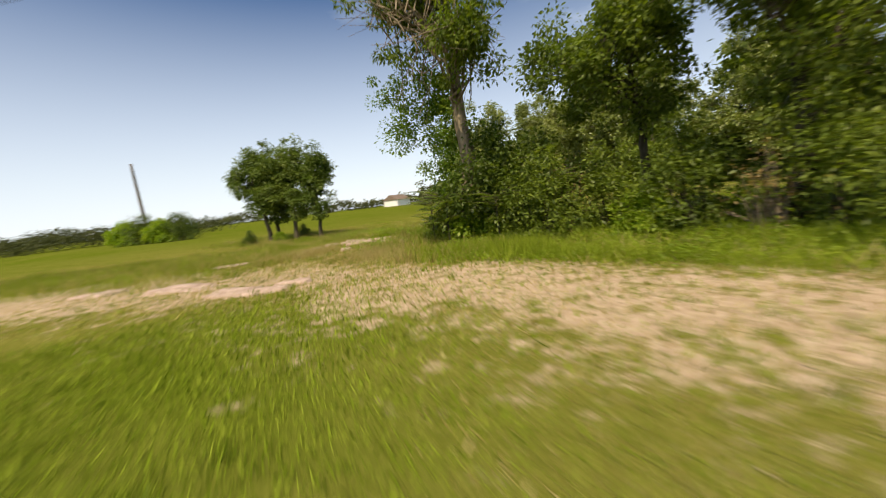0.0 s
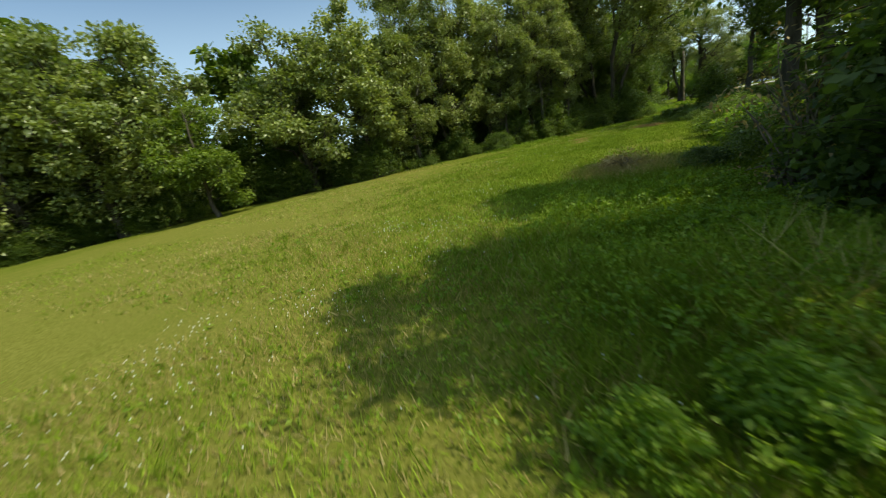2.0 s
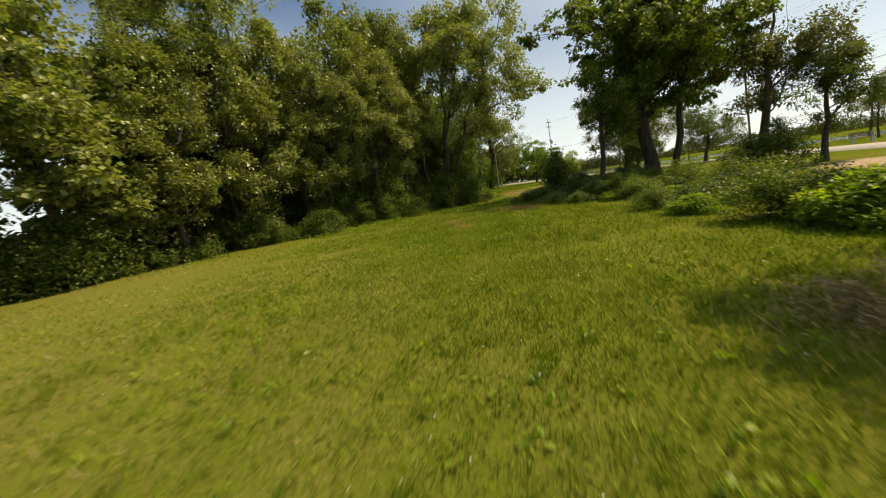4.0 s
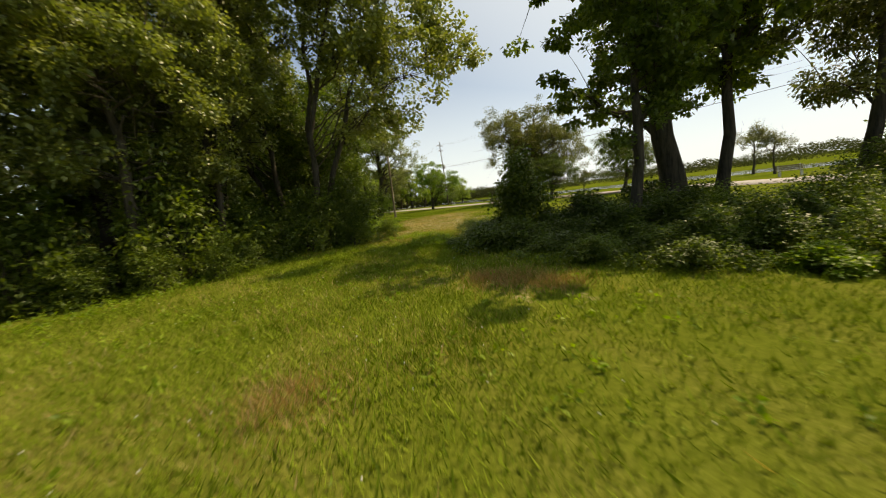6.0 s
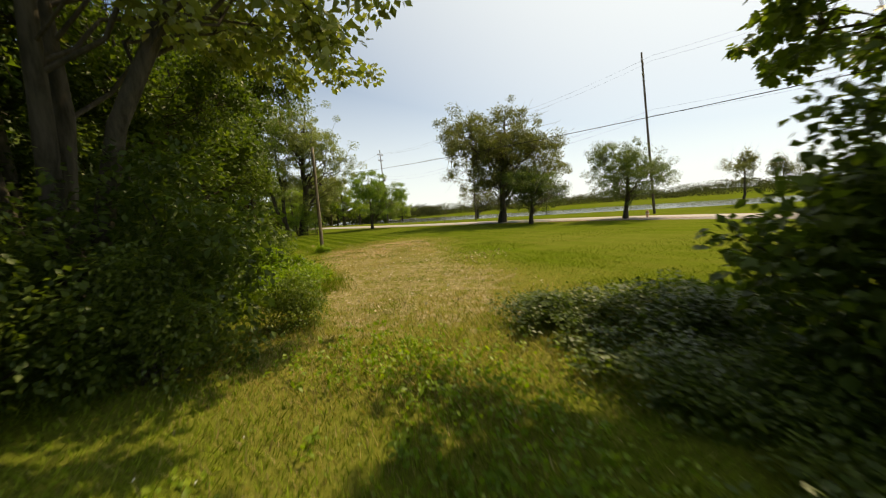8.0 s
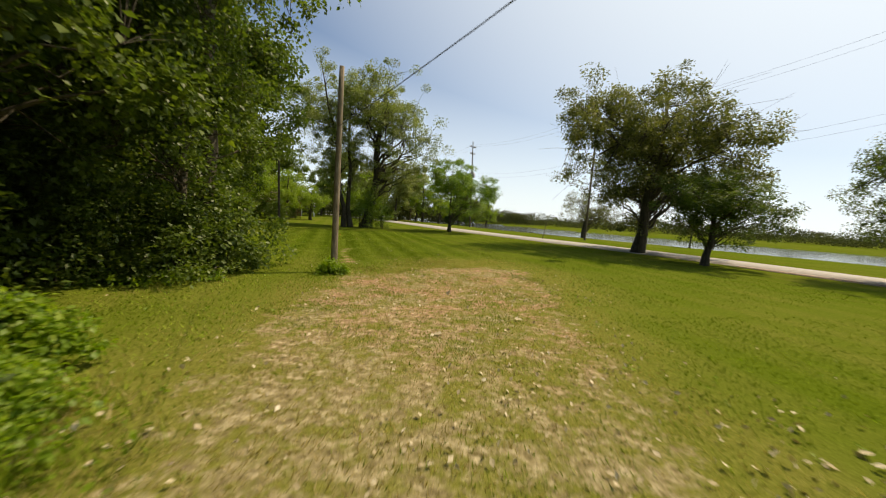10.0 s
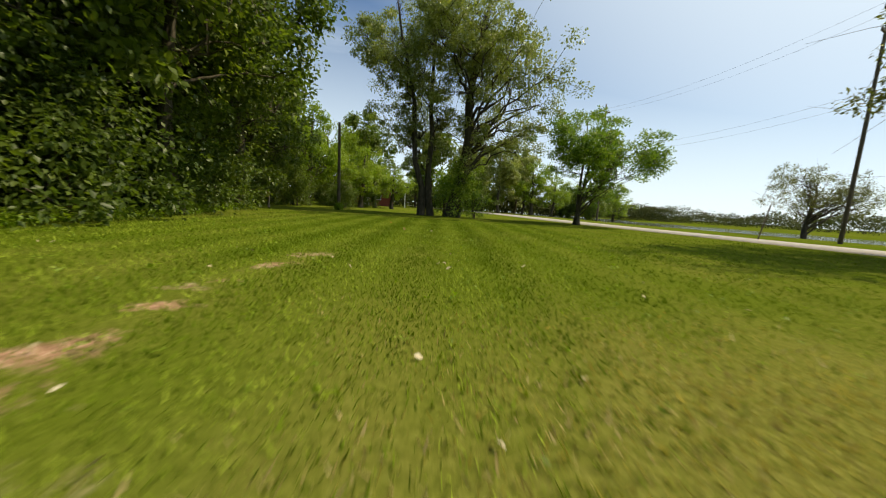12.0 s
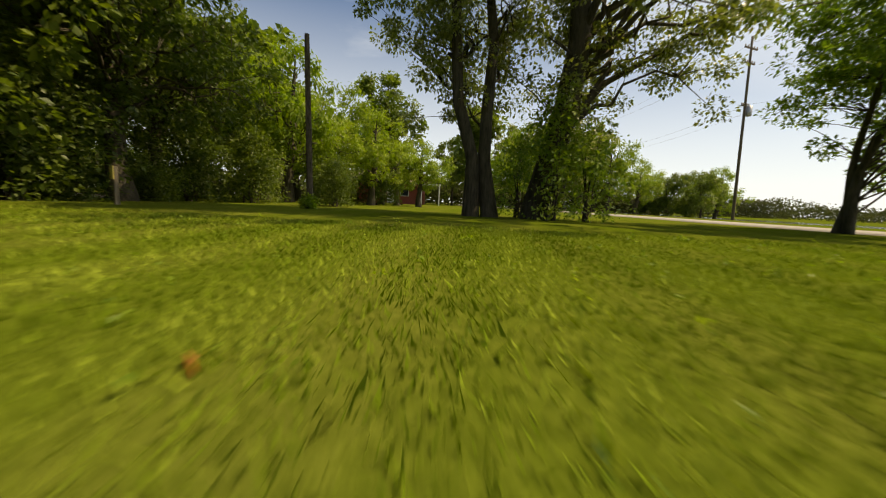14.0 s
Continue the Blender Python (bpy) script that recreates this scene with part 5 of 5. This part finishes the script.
STRAW = leaf_material("straw_blades", (0.16, 0.12, 0.04), (0.3, 0.24, 0.09), (0.46, 0.38, 0.2), 0.35, 0.7, 0.1)
PETAL = plain_material("white_petals", (0.6, 0.6, 0.52), (0.8, 0.8, 0.74), 30, 0.7, 0.2)
LITTER = leaf_material("pale_dry_leaves", (0.24, 0.18, 0.09), (0.44, 0.37, 0.24), (0.62, 0.56, 0.43), 0.06, 0.7, 0.15)
PEBBLE = plain_material("pale_pebbles", (0.22, 0.17, 0.11), (0.42, 0.34, 0.25), 8, 0.9, 0.2)


def along(r, line, count, reach):
    """Random places beside a line, out to reach metres."""
    seg = np.hypot(*np.diff(line, axis=0).T)
    at = np.concatenate([[0], np.cumsum(seg)])
    s = r.uniform(0, at[-1], count)
    i = np.clip(np.searchsorted(at, s) - 1, 0, len(seg) - 1)
    d = unit(np.diff(line, axis=0))[i]
    p = line[i] + d * (s - at[i])[:, None]
    off = r.uniform(-reach, reach, count)
    p = p + np.stack([-d[:, 1], d[:, 0]], -1) * off[:, None]
    return p[:, 0] + r.normal(0, 0.3, count), p[:, 1] + r.normal(0, 0.3, count)


TALL = [np.array(l, float) for l in ([(20.0, -31.4), (18.9, -27.6), (18.4, -21.0)], [(19.2, -33.2), (17.6, -33.9), (15.6, -33.2), (14.2, -31.0)], [(18.9, -36.1), (18.4, -34.6), (17.3, -34.6)], [(-1.2, 0.2), (-1.5, 2.2), (-2.6, 3.6)], [(18.6, -38.2), (17.4, -41.2)])]


def tallness(x, y):
    """Height of the grass: short on the lawn, higher in the field and rank by the thicket."""
    h = np.where(y > -1, 0.043, np.where(y > -20, 0.085, 0.075))
    for line in TALL:
        h = h + 0.2 * smooth(2.0, 0.4, to_line(x, y, line) + 0.5 * wobble(x, y, 1.0, 31))
    return h * (0.75 + 0.5 * (wobble(x, y, 0.8, 32) * 0.5 + 0.5))


def blades(name, seed, x, y, height, width, mat, label, lean=0.75):
    r = np.random.default_rng(seed)
    n = len(x)
    a = r.uniform(0, 2 * np.pi, n)
    h = height * r.uniform(0.5, 1.35, n)
    w = width * r.uniform(0.6, 1.3, n)
    z = land(x, y) - 0.008
    side = np.stack([np.cos(a), np.sin(a), np.zeros(n)], -1) * w[:, None]
    b = r.uniform(0, 2 * np.pi, n)
    tip = np.stack([np.cos(b) * h * lean * r.uniform(0.2, 1.6, n), np.sin(b) * h * lean * r.uniform(0.2, 1.6, n), h], -1)
    base = np.stack([x, y, z], -1)
    v = np.stack([base - side, base + side, base + tip], 1).reshape(-1, 3)
    return tagged(solid(name, v, np.arange(3 * n).reshape(-1, 3), mat), label, "grass", kind="stuff")


rg = np.random.default_rng(77)
sets = [along(rg, STRIP, 400000, 2.6), along(rg, STRIP, 260000, 6.5), along(rg, STRIP, 170000, 15)]
for k, ((x, y), wide, up) in enumerate(zip(sets, (0.0055, 0.008, 0.013), (1.0, 1.05, 1.15))):
    keep = (rg.uniform(0, 1, len(x)) > bare_at(x, y) * 0.9) & (to_line(x, y, ROAD) > 2.4)
    x, y = x[keep], y[keep]
    dryness = dry_at(x, y) + rg.uniform(-0.35, 0.35, len(x))
    green = dryness < np.where(y < -18, 0.8, 0.66)
    blades("grass", 400 + k, x[green], y[green], tallness(x[green], y[green]) * up, wide, GRASS, "short green grass blades")
    blades("dry_grass", 410 + k, x[~green], y[~green], tallness(x[~green], y[~green]) * up, wide, STRAW, "dry straw-coloured grass blades")
# uneven tussocks and flat rosettes of broad leaves in the uncut turf
r_tus = np.random.default_rng(78)
for k, (line, count, reach, high) in enumerate(((STRIP[3:12], 3600, 5.5, 0.17), (STRIP[:4], 900, 4.5, 0.15), (STRIP[11:], 1100, 6.0, 0.055))):
    cx, cy = along(r_tus, line, count, reach)
    keep = (r_tus.uniform(0, 1, len(cx)) > bare_at(cx, cy)) & (wobble(cx, cy, 1.9, 36) + r_tus.uniform(-0.5, 0.5, len(cx)) > -0.1)
    cx, cy = cx[keep], cy[keep]
    n = 22
    size = np.repeat(r_tus.uniform(0.6, 1.4, len(cx)), n)
    x, y = np.repeat(cx, n) + r_tus.normal(0, 0.055, len(cx) * n) * size, np.repeat(cy, n) + r_tus.normal(0, 0.055, len(cx) * n) * size
    blades("tussock_grass", 470 + k, x, y, high * size * (0.75 + 0.35 * wobble(x, y, 2.6, 37)), 0.0055, LUSH, "uneven tussocks of lush green grass", 0.6)
# flattened dead grass and thin green tufts over the worn ground
x, y = along(rg, BARE, 90000, 3.6)
keep = bare_at(x, y) > 0.2
x, y = x[keep], y[keep]
live = wobble(x, y, 0.55, 38) + 0.5 * wobble(x, y, 1.5, 39) + rg.uniform(-0.4, 0.4, len(x)) > 0.42
blades("dead_grass", 480, x[~live], y[~live], np.full(int((~live).sum()), 0.02), 0.004, STRAW, "flattened dead grass on the worn ground", 2.2)
blades("grass", 481, x[live], y[live], np.full(int(live.sum()), 0.045), 0.005, GRASS, "thin green tufts on the worn ground", 0.8)
# rank grass and dry tufts
for k, line in enumerate(TALL):
    x, y = along(rg, line, 46000 if k == 0 else 26000, 1.2)
    blades("tall_grass", 420 + k, x, y, (0.48 if k == 0 else 0.26) * (0.6 + 0.5 * wobble(x, y, 0.7, 33)), 0.006, GRASS, "rank green grass beside the thicket", 0.5)
x, y = np.concatenate([along(rg, np.array([(22.6, -35.6), (23.5, -39.0), (28.0, -43.0), (33.0, -46.0)]), 52000, 4.2), along(rg, np.array([(19.6, -37.6), (18.2, -43.0), (20.0, -52.0)]), 40000, 3.0)], 1)
keep = (rg.uniform(0, 1, len(x)) > 0.8 * bare_at(x, y)) & (np.hypot(x - 20.6, y + 35.6) > 1.7)
x, y = x[keep], y[keep]
dried = rg.uniform(0, 1, len(x)) < 0.45
blades("rough_grass", 428, x[~dried], y[~dried], 0.3 * (0.65 + 0.5 * wobble(x, y, 0.9, 34))[~dried], 0.007, GRASS, "rough uncut green grass beside the track", 0.5)
blades("rough_grass", 429, x[dried], y[dried], 0.36 * (0.65 + 0.5 * wobble(x, y, 0.9, 35))[dried], 0.0025, STRAW, "rough dry grass stalks beside the track", 0.5)
for k, (cx, cy, rad) in enumerate(((5.5, -13.4, 0.75), (6.2, -13.9, 0.5), (12.4, -28.1, 1.4), (4.5, -18.8, 0.4), (3.3, -17.0, 0.5), (5.0, -13.0, 0.4), (21.9, -35.6, 0.8), (18.5, -37.2, 0.7), (21.4, -33.0, 0.9), (22.4, -36.2, 0.9), (21.2, -31.4, 0.6))):
    n = int(2000 * rad**1.5)
    x, y = cx + rg.normal(0, rad * 0.5, n) + 0.3 * rad * np.sin(np.arange(n) % 7), cy + rg.normal(0, rad * 0.5, n) + 0.3 * rad * np.cos(np.arange(n) % 5)
    blades("dry_tuft", 430 + k, x, y, np.full(n, 0.15 if y[0] > -20 else 0.22), 0.004, RUSSET if y[0] > -20 else STRAW, "tuft of dry reddish-brown grass", 0.7)


def weeds(name, seed, x, y, n, leaf, high, mat, label):
    r = np.random.default_rng(seed)
    c = np.stack([x, y, land(x, y) + high * r.uniform(0.25, 1, len(x))], -1)
    vv, ff = leaf_cloud(r, c, n, leaf * 0.7, leaf, 0.62, 0.1, 0.6)
    return tagged(solid(name, vv, ff, mat), label, "weeds", kind="stuff")


for k, (line, reach, count, leaf, high) in enumerate(((TALL[0], 1.0, 900, 0.045, 0.35), (TALL[1], 1.3, 3200, 0.045, 0.38), (TALL[2], 0.9, 1700, 0.045, 0.32), (TALL[4], 0.9, 700, 0.05, 0.22), (np.array([(19.3, -33.5), (20.4, -33.7), (21.3, -34.2)]), 0.4, 260, 0.045, 0.2), (np.array([(20.0, -30.6), (18.9, -28.0), (18.0, -22.0)]), 1.4, 3400, 0.045, 0.16), (TALL[3], 0.9, 1500, 0.075, 0.45), (np.array([(1.0, -4.0), (3.0, -5.0), (3.2, -8.0)]), 0.6, 500, 0.06, 0.22), (np.array([(16.6, -36.6), (12.8, -33.6), (11.6, -29.6)]), 1.2, 900, 0.035, 0.16), (np.array([(-5.4, 8.4), (-9.6, 13.4), (-15, 20), (-19.5, 26)]), 0.9, 2200, 0.09, 0.22), (np.array([(-4.0, -18), (-3.4, -10), (-3.4, -6.2)]), 0.8, 500, 0.06, 0.2))):
    x, y = along(rg, line, count, reach)
    weeds("weed_patch", 440 + k, x, y, 7, leaf, high, LEAF_WEED, "patch of broad-leaved green weeds")
x, y = along(rg, STRIP, 6000, 6)
keep = bare_at(x, y) < 0.4
weeds("clover", 460, x[keep], y[keep], 4, 0.03, 0.05, LEAF_WEED, "low clover leaves in the turf")

for k, (line, count, leaf) in enumerate(((STRIP[3:12], 800, 0.07), (STRIP[12:], 160, 0.05))):
    cx, cy = along(rg, line, count, 4.5)
    keep = bare_at(cx, cy) < 0.45
    weeds("rosette_weeds", 464 + k, cx[keep], cy[keep], 8, leaf, 0.07, LEAF_WEED, "flat rosettes of broad green leaves in the turf")

# clover flowers in the field
x, y = along(rg, STRIP[3:12], 450, 3.2)
for fx, fy, fr in ((10.4, -34.0, 0.45), (9.6, -30.7, 0.7), (11.9, -33.4, 0.6), (12.6, -34.6, 0.7), (13.2, -36.6, 0.5), (14.0, -38.2, 0.8), (12.4, -38.0, 0.6)):
    x, y = np.concatenate([x, rg.normal(fx, fr, 60)]), np.concatenate([y, rg.normal(fy, fr * 0.6, 60)])
q = np.arange(len(x))[:, None]
ang = np.linspace(0, 2 * np.pi, 6, endpoint=False)
rr = rg.uniform(0.004, 0.009, len(x))
top = np.stack([x[:, None] + np.cos(ang) * rr[:, None], y[:, None] + np.sin(ang) * rr[:, None], np.repeat((land(x, y) + rg.uniform(0.07, 0.12, len(x)))[:, None], 6, 1)], -1)
low = top.copy()
low[..., 2] -= 0.012
low[..., :2] = low[..., :2] * 0.4 + np.stack([x, y], -1)[:, None] * 0.6
v = np.concatenate([top, low], 1).reshape(-1, 3)
caps = q * 12 + np.arange(6)
sides = np.concatenate([q * 12 + [i, 6 + i, 6 + (i + 1) % 6, (i + 1) % 6] for i in range(6)])
tagged(solid("clover_flowers", v, [caps, sides], PETAL), "small white clover flowers in the grass", "flowers", kind="stuff")

# pale leaves and pebbles on the bare ground
x, y = along(rg, BARE, 800, 3.4)
x2, y2 = along(rg, STRIP[13:17], 90, 6.0)
x3, y3 = along(rg, np.array([(2.4, 2.4), (2.9, 4.6), (3.6, 7.0)]), 200, 1.9)
x4, y4 = along(rg, np.array([(4.0, 4.4), (4.8, 5.2), (5.8, 5.4)]), 60, 0.5)
x, y = np.concatenate([x, x2, x3, x4]), np.concatenate([y, y2, y3, y4])
c = np.stack([x, y, land(x, y) + 0.035], -1)
vv, ff = leaf_cloud(rg, c, 1, 0.004, np.where(np.arange(len(x)) < len(x) - 60, 0.065, 0.11), 0.6, 0.0, 0.2)
tagged(solid("leaf_litter", vv, ff, LITTER), "scattered pale dry leaves on the ground", "litter", kind="stuff")
x, y = np.concatenate([a for a in (along(rg, BARE, 90, 2.4), along(rg, SANDY, 500, 2.4))], 1)
base = np.array([(1, 0, 0), (0.3, 0.9, 0), (-0.8, 0.5, 0), (-0.7, -0.6, 0), (0.4, -0.9, 0), (0.1, 0, 0.6), (0, 0, -0.5)])
tri = np.array([(0, 1, 5), (1, 2, 5), (2, 3, 5), (3, 4, 5), (4, 0, 5), (1, 0, 6), (2, 1, 6), (3, 2, 6), (4, 3, 6), (0, 4, 6)])
size = rg.uniform(0.006, 0.022, len(x))
v = base[None] * size[:, None, None] * rg.uniform(0.7, 1.3, (len(x), 7, 1)) + np.stack([x, y, land(x, y) + 0.004], -1)[:, None]
tagged(solid("pebbles", v.reshape(-1, 3), (np.arange(len(x))[:, None, None] * 7 + tri).reshape(-1, 3), PEBBLE), "small pale pebbles on bare soil", "pebbles", kind="stuff")


def fallen_leaf(x, y, size, mat, turn, label):
    vv, ff = leaf_cloud(np.random.default_rng(int(abs(x * 97 + y * 13))), np.array([(0.0, 0.0, 0.04)]), 1, 0.003, size, 0.8, 0.0, 0.2, True)
    ob = solid("fallen_leaf", vv, ff, mat)
    ob.location, ob.rotation_euler = (x, y, float(land(x, y))), (0, 0, turn)
    return tagged(ob, label, "leaf", "fallen leaves")


RUST = leaf_material("rusty_leaf", (0.5, 0.17, 0.06), (0.6, 0.24, 0.1), (0.7, 0.3, 0.14), 0.3)
fallen_leaf(-9.76, 26.28, 0.17, RUST, 0.5, "single rust-coloured leaf on the lawn")
fallen_leaf(-7.2, 23.3, 0.085, LEAF_DEAD, 0.9, "brown dry leaf lying on the lawn")
for x, y, k in ((-4.0, 19.6, 0.09), (-3.6, 18.3, 0.08), (-2.6, 19.1, 0.09), (-6.5, 23.7, 0.08), (0.86, 7.4, 0.11), (2.0, 8.7, 0.12), (0.5, 10.2, 0.1), (5.5, 4.8, 0.14), (4.0, 5.3, 0.1)):
    fallen_leaf(x, y, k, LITTER, x * 5, "pale dry leaf lying on the grass")
